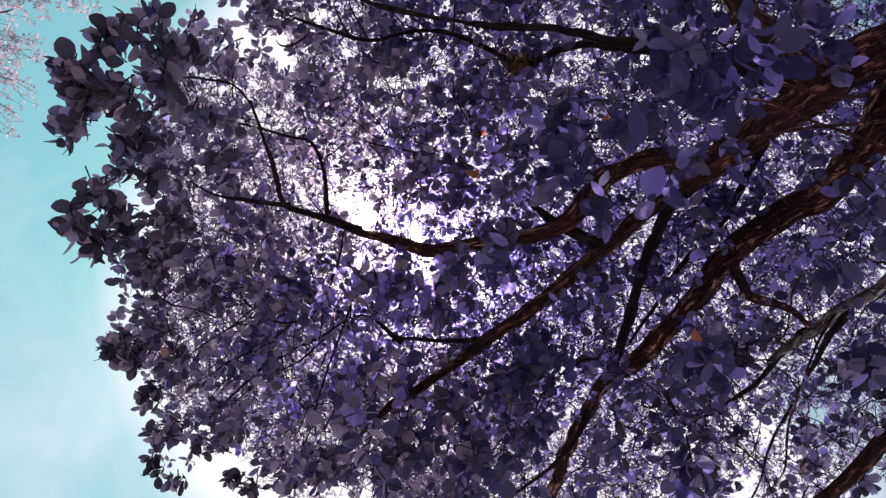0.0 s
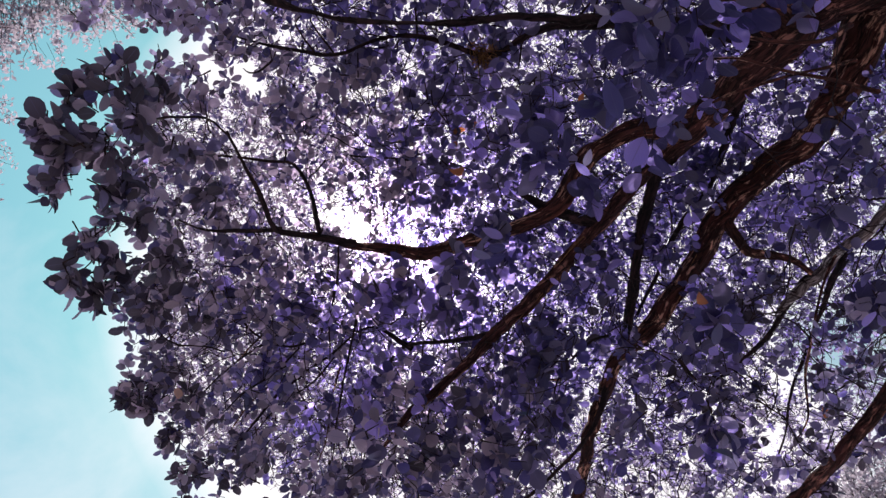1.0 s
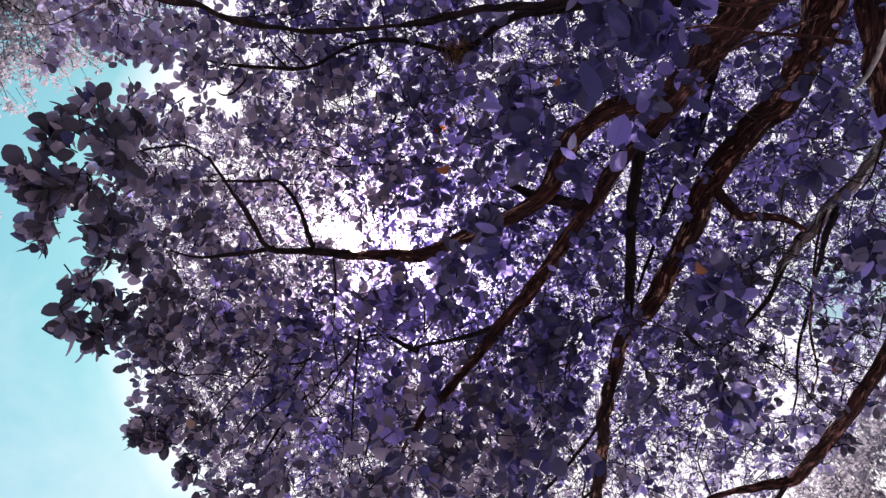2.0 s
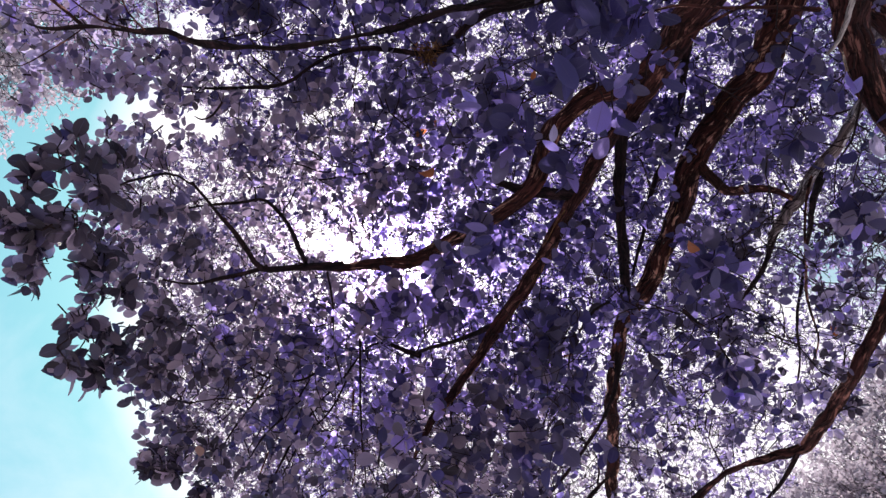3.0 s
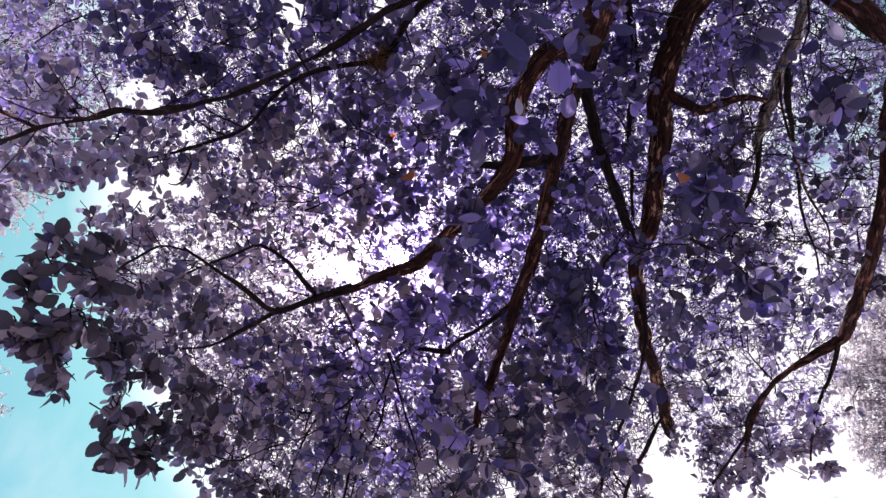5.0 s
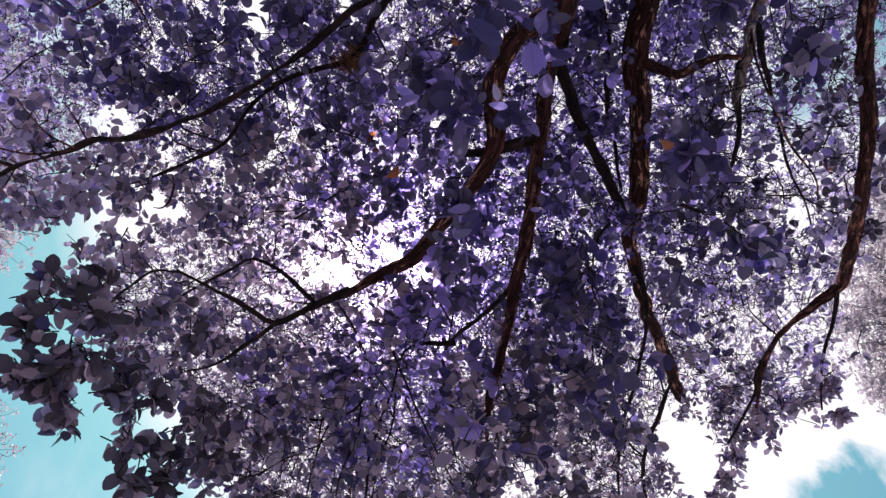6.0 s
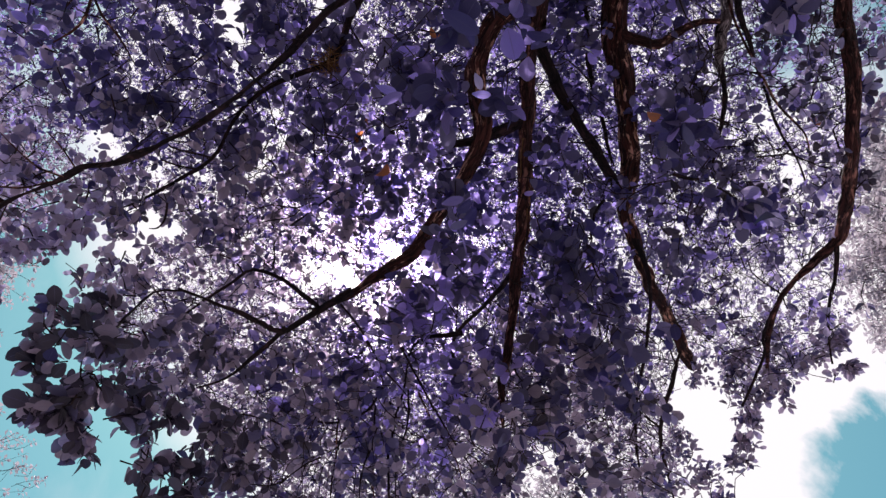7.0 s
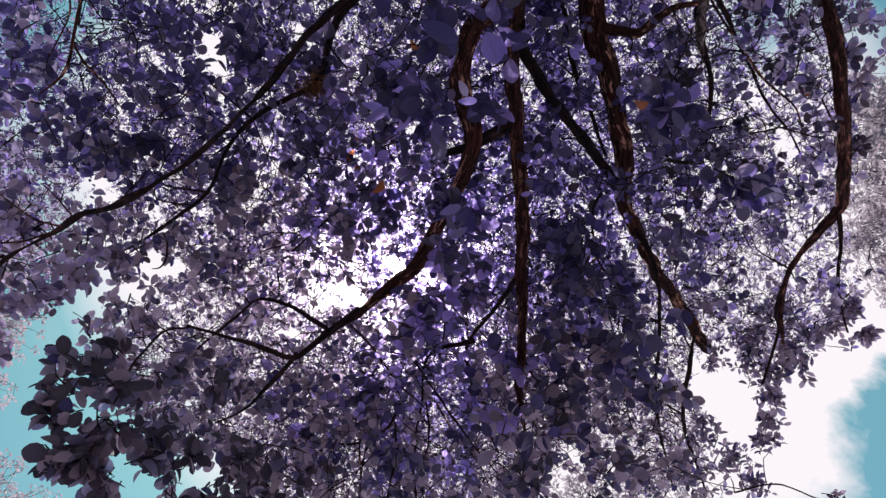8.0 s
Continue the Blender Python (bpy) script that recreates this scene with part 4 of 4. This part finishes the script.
def fine_twigs(seed, count, low, high, thick, west=-2.0):
    rng = np.random.default_rng(seed)
    starts = crown_points(rng, count, low, high, -0.25, 2.0)
    starts = starts[starts[:, 0] > west]
    n = len(starts)
    run = rng.uniform(0.035, 0.1, n)
    width = thick * rng.uniform(0.6, 1.4, n)
    main = crooked(rng, starts, outward(starts, rng, 0.6), run, 7, 0.42)
    sets = [(main, width)]
    for k in (1, 2, 3, 4):
        some = rng.random(n) < 0.7
        head = (main[some, k + 1] - main[some, k]) / run[some, None] + rng.normal(0, 0.6, (some.sum(), 3))
        sets.append((crooked(rng, main[some, k], head, run[some] * 0.6, 5, 0.5), width[some] * 0.7))
    V, F, U, start = [], [], [], 0
    for lines, wide in sets:
        reach = lines[..., 2] - EYE_HEIGHT
        a, b = lines[..., 0] / reach, lines[..., 1] / reach
        ok = (bareness(a, b) < 0.72).all(1) & inside(a.ravel(), b.ravel(), OUTLINE).reshape(a.shape).all(1)
        v, f, u = thin_tubes(lines[ok], wide[ok])
        V.append(v)
        F.append(f + start)
        U.append(u)
        start += len(v)
    return mesh_from("twigwork", np.vstack(V), np.vstack(F).tolist(), np.vstack(U), [TWIG])


tree_part("twigwork", fine_twigs(33, 1150, 4.4, 6.2, 0.0036))["kind"] = "stuff"
tree_part("twigwork", fine_twigs(35, 800, 4.5, 5.6, 0.0028, 0.9))["kind"] = "stuff"
tree_part("twigwork", fine_twigs(34, 2500, 6.2, 9.0, 0.005))["kind"] = "stuff"


# low clumps near the eye, shoot by shoot: (x, y, z, radius)
def clump_tips(rng, clumps, per):
    """Shoot tips in loose clumps; a clump 0.1 m in radius has per of them."""
    out = []
    for x, y, z, r in clumps:
        m = max(4, int(per * (0.35 + r * 6.5)))
        d = rng.normal(0, 1, (m, 3))
        d /= np.linalg.norm(d, axis=1)[:, None]
        d *= 0.6 + 0.8 * rng.random(3)
        out.append(np.array((x, y, z)) + d * r * (rng.random((m, 1)) ** 0.45))
    return np.vstack(out)


EDGE_CLUMPS = [(-1.18, 1.46, 3.6, 0.05), (-1.29, 1.31, 3.74, 0.05), (-1.26, 1.27, 3.5, 0.03), (-1.12, 1.34, 3.49, 0.03), (-1.13, 1.28, 3.5, 0.03), (-0.79, 1.57, 3.65, 0.04),
        (-0.8, 1.65, 3.62, 0.04), (-1.16, 1.23, 3.51,
        0.06), (-1.17, 1.04, 3.56, 0.09), (-0.99, 1.28, 3.61, 0.07), (-1.22, 0.94, 3.69, 0.09), (-1.09, 1.12, 3.85, 0.13), (-0.91, 1.49, 3.56, 0.04), (-0.86, 1.59,
        3.54, 0.05), (-0.83, 1.52, 3.66, 0.06), (-0.83, 1.61, 4.05, 0.12), (-0.81, 1.98, 4.26, 0.12), (-0.62, 2.38, 4.37, 0.1), (-0.16, 2.55, 4.45, 0.11), (-1.2,
        1.01, 3.88, 0.08), (-0.93, 1.36, 3.8, 0.1), (-1.08, 1.19, 3.53, 0.07), (-0.95, 1.23, 4.04, 0.14), (-1.21, 1.28, 3.5, 0.04), (-0.67, 1.79, 4.32, 0.16)]
EDGE_CLUMPS += [(-0.62, 2.35, 4.2, 0.035), (-0.52, 2.28, 4.2, 0.035), (0.20, 2.36, 4.4, 0.035), (0.30, 2.31, 4.4, 0.035), (-0.45, 2.33, 4.5, 0.14), (-1.31, 1.06, 3.6, 0.02), (-1.31, 1.14, 3.6, 0.02), (-1.34, 1.32, 3.6, 0.02), (-0.7, 2.59, 4.52, 0.04), (-0.39, 2.58, 4.54, 0.08), (-0.08, 2.76, 4.5, 0.06), (0.06, 2.79, 4.6, 0.05), (-0.02, 2.5, 4.68, 0.12),
        (-1.4, 1.1, 3.9, 0.08), (-1.24, 1.25, 3.96, 0.1), (-1.28, 1.37, 3.83, 0.1), (-1.19, 1.49, 4.0, 0.1), (-1.16, 1.68, 4.05, 0.08)]
ROSETTES = [(-1.45, 0.85, 4.2, 0.03), (-1.55, 0.90, 4.2, 0.03), (-1.65, 0.91, 4.2, 0.03), (-1.78, 0.95, 4.2, 0.03), (-1.87, 1.06, 4.2, 0.03), (-1.39, 0.75, 4.2, 0.03), (-1.83, 1.15, 4.2, 0.03), (-1.70, 0.96, 4.2, 0.03), (-1.52, 0.82, 4.2, 0.03)]
LOW_CLUMPS = [(-0.89, 1.66, 4.78, 0.15), (-0.69, 2.0, 4.9, 0.15), (-0.44, 1.76, 4.96, 0.14), (-0.27, 2.23, 5.04, 0.16), (-1.04, 2.0, 4.69, 0.15), (0.58, 0.88, 4.68, 0.16), (0.92,
        1.1, 4.93, 0.13), (0.51, 1.3, 4.67, 0.14), (0.81, 1.44, 4.84, 0.16), (0.2, 1.08, 4.52, 0.12), (0.64, 1.62, 4.69, 0.14), (1.19, 1.79, 5.16, 0.16), (0.93,
        0.22, 4.44, 0.13), (0.28, 1.53, 4.2, 0.17), (-0.19, 0.13, 4.36, 0.16), (-0.03, 0.19, 4.13, 0.13), (1.33, 0.54, 4.46, 0.12), (0.59, 0.98, 4.55, 0.13), (1.12,
        -0.48, 4.76, 0.15), (0.3, 1.47, 4.64, 0.22), (0.86, 1.36, 4.69, 0.22), (1.0, -0.41, 4.5, 0.14), (1.35, -0.3, 4.68, 0.15)]
HANGING = [(0.05, -0.47, 4.1, 0.08), (0.05, -0.63, 4.14, 0.07), (0.06, -0.83, 4.3, 0.07), (0.24, -0.84, 4.31, 0.06), (-0.19, -0.5, 4.2, 0.12), (0.06, -0.41, 4.29, 0.1), (-0.2,
        -0.35, 4.27, 0.1), (-0.03, -0.79, 4.28, 0.08), (0.24, -0.09, 4.32, 0.09), (0.58, -0.27, 4.48, 0.09), (0.28, -0.37, 4.49, 0.1), (0.33, -0.68, 4.47, 0.09),
        (0.75, -0.64, 4.68, 0.08), (0.09, -0.67, 4.35, 0.1), (0.07, 0.6, 4.13, 0.07), (0.09, -0.14, 4.13, 0.1), (-0.01, -0.1, 3.8, 0.07), (-0.06, -0.33, 3.96, 0.1),
        (0.16, -0.19, 4.03, 0.06), (0.35, -0.28, 4.27, 0.06), (1.06, -0.6, 4.34, 0.1), (0.88, -0.62, 4.34, 0.06), (-0.04, -0.6, 4.13, 0.09), (0.12, -0.81, 4.29,
        0.08), (0.17, 0.16, 4.46, 0.07)]
INNER = [(0.46, -0.5, 5.6, 0.2), (0.58, -0.36, 5.62, 0.17), (0.4, -0.72, 5.5, 0.16), (0.73, 0.22, 5.58, 0.16), (0.37, 0.42, 5.42, 0.14), (1.02, 0.7, 5.56, 0.15), (0.62, -0.16, 5.58, 0.17), (0.7, 1.16, 5.33, 0.13), (-1.88, 0.07, 4.79, 0.21), (-1.94,
        0.73, 4.62, 0.16), (-1.48, 0.37, 4.92, 0.19), (-0.95, -0.03, 4.92, 0.19), (-0.64, 0.38, 5.02, 0.17), (-1.06, 0.58, 4.86, 0.14), (-1.62, 0.32, 4.73, 0.16),
        (-0.38, 0.6, 4.96, 0.11), (-1.22, 0.18, 4.87, 0.16), (-0.62, 0.02, 5.01, 0.17)]
FRINGE = [(2.4, 2.56, 5.2, 0.012), (2.06, 1.87, 5.45, 0.06), (2.06, 2.03, 5.46, 0.05), (2.06, 2.19, 5.47, 0.05), (2.22, 1.82, 5.46, 0.08), (1.94, 1.69, 5.6, 0.11), (1.71, 2.34, 5.63, 0.15), (1.85,
        2.43, 5.51, 0.16), (2.12, 2.38, 5.62, 0.1), (1.67, 2.57, 5.47, 0.15), (2.0, 2.61, 5.46, 0.11), (1.95, 1.83, 5.57, 0.14), (2.15, 1.72, 5.49, 0.14), (2.31,
        1.55, 5.43, 0.12), (2.01, 1.99, 5.42, 0.08), (2.33, 1.35, 5.28, 0.1), (2.4, 1.47, 5.14, 0.06), (1.9, 1.99, 5.94, 0.12), (2.13, 1.55, 5.64, 0.16), (2.32,
        -0.24, 5.5, 0.08), (2.27, 0.06, 5.42, 0.06)]
SUN_CLUMPS = [(0.04, 0.69, 4.3, 0.07), (0.13, 0.64, 4.4, 0.06), (0.03, 0.81, 4.3, 0.05), (-0.0, 1.0, 4.4, 0.06), (-0.12, 1.06, 4.5, 0.05), (0.15, 0.83, 4.4, 0.07), (0.03, 0.59, 4.4, 0.05), (-0.44, 0.77, 4.7, 0.04), (-0.26, 0.62, 4.7, 0.05), (0.15, 0.99, 4.5, 0.06), (-0.06, 1.18, 4.5, 0.05), (-0.18, 1.26, 4.6, 0.05)]
EAST_CLUMPS = [(1.63, -0.37, 5.0, 0.07), (1.73, -0.21, 5.0, 0.07), (1.66, -0.06, 4.9, 0.06), (1.69, 0.12, 4.9, 0.09), (1.86, 0.29, 5.0, 0.07), (1.5, -0.22, 5.1, 0.06), (1.38, 0.43, 4.9, 0.08), (1.51, 0.55, 4.9, 0.07),
        (1.69, 0.44, 5.0, 0.06), (1.16, -0.11, 5.1, 0.05), (1.22, 0.09, 5.1, 0.05), (1.65, 0.06, 5.1, 0.04), (1.51, 0.32, 5.1, 0.04), (2.02, -0.25, 5.2, 0.06), (2.1, -0.04, 5.2, 0.06), (2.12, 0.21, 5.2, 0.06), (2.22, 0.42, 5.2, 0.05)]
rng = np.random.default_rng(12)
edge_tips = clump_tips(rng, EDGE_CLUMPS, 9)
low_tips = clump_tips(rng, LOW_CLUMPS, 9)
low_tips = low_tips[clear_in_view(low_tips, rng, 0.08, 0.14)]
hanging = clump_tips(rng, HANGING, 6)
by_limb = hanging[:, 0] / (hanging[:, 2] - EYE_HEIGHT) > 0.1
low_tips = np.vstack([low_tips, hanging[clear_in_view(hanging, rng, 0.05, 0.1) | (~by_limb & (rng.random(len(hanging)) < 0.45))]])
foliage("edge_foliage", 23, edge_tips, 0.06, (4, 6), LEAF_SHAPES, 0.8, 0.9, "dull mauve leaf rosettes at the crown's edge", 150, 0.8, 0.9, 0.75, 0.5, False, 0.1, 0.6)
foliage("rosette_foliage", 28, clump_tips(rng, ROSETTES, 4), 0.046, (5, 8), LEAF_SHAPES, 0.0, 1.3, "pale lilac leaf rosettes hanging at the crown's edge", 0, 1.0, 0.3, 0.4, gapped=False, pale=0.75)
low_plan = low_tips[:, :2] / (low_tips[:, 2:] - EYE_HEIGHT)
outer = (low_plan[:, 0] > 0.13) & (low_plan[:, 1] > 0.2)
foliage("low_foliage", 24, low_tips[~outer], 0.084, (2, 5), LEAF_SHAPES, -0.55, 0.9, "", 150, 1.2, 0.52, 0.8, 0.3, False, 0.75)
foliage("low_foliage", 30, low_tips[outer], 0.078, (3, 5), LEAF_SHAPES, -0.1, 0.9, "", 0, 1.2, 0.75, 0.8, 0.75, False, 0.45, 0.12)
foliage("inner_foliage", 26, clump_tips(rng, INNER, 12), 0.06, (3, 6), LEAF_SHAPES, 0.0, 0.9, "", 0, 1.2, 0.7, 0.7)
easterly = crown_points(rng, 700, 4.6, 5.5, 0.08, 2.2)
east_plan = easterly[:, :2] / (easterly[:, 2:] - EYE_HEIGHT)
easterly = easterly[(east_plan[:, 0] > 0.12) & (east_plan[:, 0] < 0.5) & (east_plan[:, 1] > 0.06)]
rim = crown_points(rng, 2300, 4.3, 5.1, -0.1, 2.6)
rim_a, rim_b = rim[:, 0] / (rim[:, 2] - EYE_HEIGHT), rim[:, 1] / (rim[:, 2] - EYE_HEIGHT)
rim = rim[~well_inside(rim_a, rim_b, 0.075) & (rim_b > 0.2) & (rim_a < 0.3)]
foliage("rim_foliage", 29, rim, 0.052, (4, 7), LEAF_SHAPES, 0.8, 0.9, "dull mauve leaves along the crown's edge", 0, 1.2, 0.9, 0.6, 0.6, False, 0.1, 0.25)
foliage("east_foliage", 27, easterly, 0.07, (3, 6), LEAF_SHAPES, -0.1, 0.9, "", 0, 1.2, 0.6, 0.7, shaded_share=0.45, dusk=0.22)
foliage("east_foliage", 36, clump_tips(rng, EAST_CLUMPS, 8), 0.052, (3, 6), LEAF_SHAPES, 0.0, 0.9, "", 0, 1.2, 0.7, 0.7, shaded_share=0.35, dusk=0.4)
foliage("inner_foliage", 37, clump_tips(rng, SUN_CLUMPS, 7), 0.08, (3, 5), LEAF_SHAPES, -0.1, 0.9, "", 0, 1.2, 0.55, 0.6, gapped=False, shaded_share=0.25)
foliage("fringe_foliage", 25, clump_tips(rng, FRINGE, 11), 0.05, (5, 8), SMALL_SHAPES, 0.95, 1.0, "sparse dull leaves at the crown's ragged fringe", 0, 0.8, sombre=0.4)
for x, y, z, r in FRINGE[1::2]:
    branchlet(rng, np.array((x, y, z)))


# a few large leaves that hang lowest, from stalk to tip
def low_leaf(stalk, tip, kind, lean):
    stalk, tip = Vector(stalk), Vector(tip)
    y = (tip - stalk).normalized()
    x = y.cross(Vector((0.3 * lean, 0.2, 1.0))).normalized()
    basis = Matrix((x, y, x.cross(y))).transposed().to_4x4()
    ob = tree_part("leaf", SINGLE_LEAVES[(0 if lean > 0 else 1), kind])
    ob.matrix_basis = Matrix.Translation(stalk) @ basis @ Matrix.Diagonal((0.62 * (tip - stalk).length, (tip - stalk).length, 0.8 * (tip - stalk).length, 1))


low_leaf((-0.065, -0.109, 3.486), (0.045, -0.055, 3.456), 4, 1)
low_leaf((-0.225, 0.165, 3.513), (-0.151, 0.122, 3.506), 0, -1)
low_leaf((0.044, 0.112, 3.64), (0.104, 0.11, 3.622), 0, 1)
low_leaf((-0.111, -0.276, 3.528), (-0.002, -0.227, 3.498), 4, 1)
low_leaf((0.154, -0.188, 3.618), (0.123, -0.115, 3.577), 0, -1)
low_leaf((0.22, -0.207, 3.522), (0.295, -0.211, 3.505), 4, 1)
low_leaf((-0.034, -0.487, 3.688), (0.036, -0.473, 3.666), 0, 1)
low_leaf((-0.245, -0.238, 3.616), (-0.188, -0.244, 3.599), 3, 1)
low_leaf((-0.001, -0.18, 3.507), (0.082, -0.15, 3.481), 4, -1)
low_leaf((-0.012, 0.462, 3.651), (0.058, 0.433, 3.64), 0, 1)
low_leaf((0.077, 0.504, 3.643), (0.022, 0.531, 3.614), 1, 1)
low_leaf((0.726, 0.144, 3.739), (0.755, 0.206, 3.702), 1, 1)
low_leaf((0.05, 0.053, 3.763), (0.078, 0.104, 3.729), 3, 1)
low_leaf((-0.246, 0.116, 3.629), (-0.174, 0.133, 3.605), 0, -1)
low_leaf((0.695, -0.55, 3.805), (0.742, -0.503, 3.774), 0, -1)
low_leaf((0.743, -0.562, 3.809), (0.742, -0.495, 3.772), 0, 1)

# withered leaves among the green ones, the first two lowered to fit the camera's view
for k, (x, y, z, r) in enumerate([(-0.26, 0.478, 4.42, 0.085), (0.785, 0.145, 4.2, 0.072), (-0.12, -0.06, 4.91, 0.05), (-0.47, 0.48, 4.98, 0.06), (-0.1, -0.05, 4.5, 0.05), (1.97, 0.15, 5.4, 0.07), (-0.43, 0.36, 4.91, 0.04)]):
    for q in range(1 + (k in (3, 5))):
        ob = tree_part("withered_leaf", WITHERED_LEAF, "curled orange withered leaf" if q == 0 else "")
        ob.matrix_basis = pose(x + 0.03 * q, y + 0.02 * q, z - 0.01 * q, 25 * k - 40, 30 - 50 * q, 70 * k + 100 * q) @ Matrix.Scale(r, 4)

ROSY_LEAF = mesh_from("leaf", *leaf_template([(y, w * 1.45) for y, w in FULL], 0.1, 0.1, 0.02), [ROSY])
ob = tree_part("leaf", ROSY_LEAF, "round dusty pink-brown leaf")
ob.matrix_basis = pose(-0.409, 2.007, 4.05, 8, -6, 140) @ Matrix.Scale(0.05, 4)

# ---- trees standing farther off ----
def far_tree(base, height, crown, seed, shoots, label):
    """A slender tree with a thin crown, haze put into its pale leaf colour. crown: centre and half sizes."""
    rng = np.random.default_rng(seed)
    thing = tagged(new("tree"), label, "tree", "trees standing farther off")
    thing.location = base
    inv = Matrix.Translation(base).inverted()

    def add(name, me):
        ob = part(name, me, thing)
        ob.matrix_parent_inverse = inv
        return ob

    (cx, cy, cz), (rx, ry, rz) = crown
    x, y, z = base
    top = (cx, cy, cz + rz * 0.5)
    stem = [(x, y, -0.1, height * 0.022), (x + 0.1 * (cx - x), y + 0.1 * (cy - y), cz * 0.3, height * 0.016),
            (x + 0.5 * (cx - x), y + 0.5 * (cy - y), cz * 0.7, height * 0.012), (*top, height * 0.003)]
    add("trunk", limb_mesh("trunk", stem, BARK, seed, False))
    path = smooth_path(stem, 0.2)
    tips = rng.normal(0, 1, (shoots, 3))
    tips /= np.linalg.norm(tips, axis=1)[:, None]
    tips = np.array((cx, cy, cz)) + tips * np.array((rx, ry, rz)) * (rng.random((shoots, 1)) ** 0.5)
    keep = [noise.noise((p[0] * 0.9 + seed, p[1] * 0.9, p[2] * 0.9)) > -0.1 for p in tips]
    tips = tips[np.array(keep)]
    for p in tips[:40]:
        q = path[np.abs(path[:, 2] - (p[2] - 1.2)).argmin()]
        v = p - q[:3]
        k = rng.normal(0, 0.12, 3) * np.linalg.norm(v)
        pts = [(*q[:3], min(q[3] * 0.6, 0.035)), (*(q[:3] + v * 0.5 + k), 0.016), (*p, 0.005)]
        add("branch", limb_mesh("branch", pts, TWIG, seed, False))
    heading = tips - np.array((cx, cy, cz - rz * 0.5)) + rng.normal(0, 0.5, tips.shape)
    size = 0.075 + 0.04 * rng.random(len(tips))
    place, basis, scale, _ = sprigs(rng, tips, heading, rng.integers(6, 10, len(tips)), size)
    add("crown", leaves_mesh("crown", place, basis, scale, TINY_SHAPES, [FAR_LEAF]))
    add("twigwork", stalks_mesh("twigwork", rng, tips, heading, size * 4, 0.003 + 0.003 * rng.random(len(tips)), TWIG))
    return thing


far_tree((-9.6, 8.6, 0), 13, ((-8.5, 7.5, 10.8), (2.6, 1.6, 2.2)), 51, 1700, "lilac tree paled by haze, with thin twiggy crown")
far_tree((-8.4, 2.2, 0), 13.5, ((-7.9, 2.6, 10.8), (2.0, 3.5, 2.5)), 54, 6500, "pinkish tree paled by haze, with fine dense leaves")
far_tree((7.9, 1.5, 0), 14, ((7.7, 1.5, 11.5), (1.7, 2.6, 2.8)), 52, 7500, "lilac tree paled by haze, with small dense leaves")
far_tree((3.2, 7.9, 0), 12, ((2.8, 7.2, 10.6), (2.0, 1.2, 1.5)), 53, 1500, "lilac tree paled by haze behind the crown's edge")
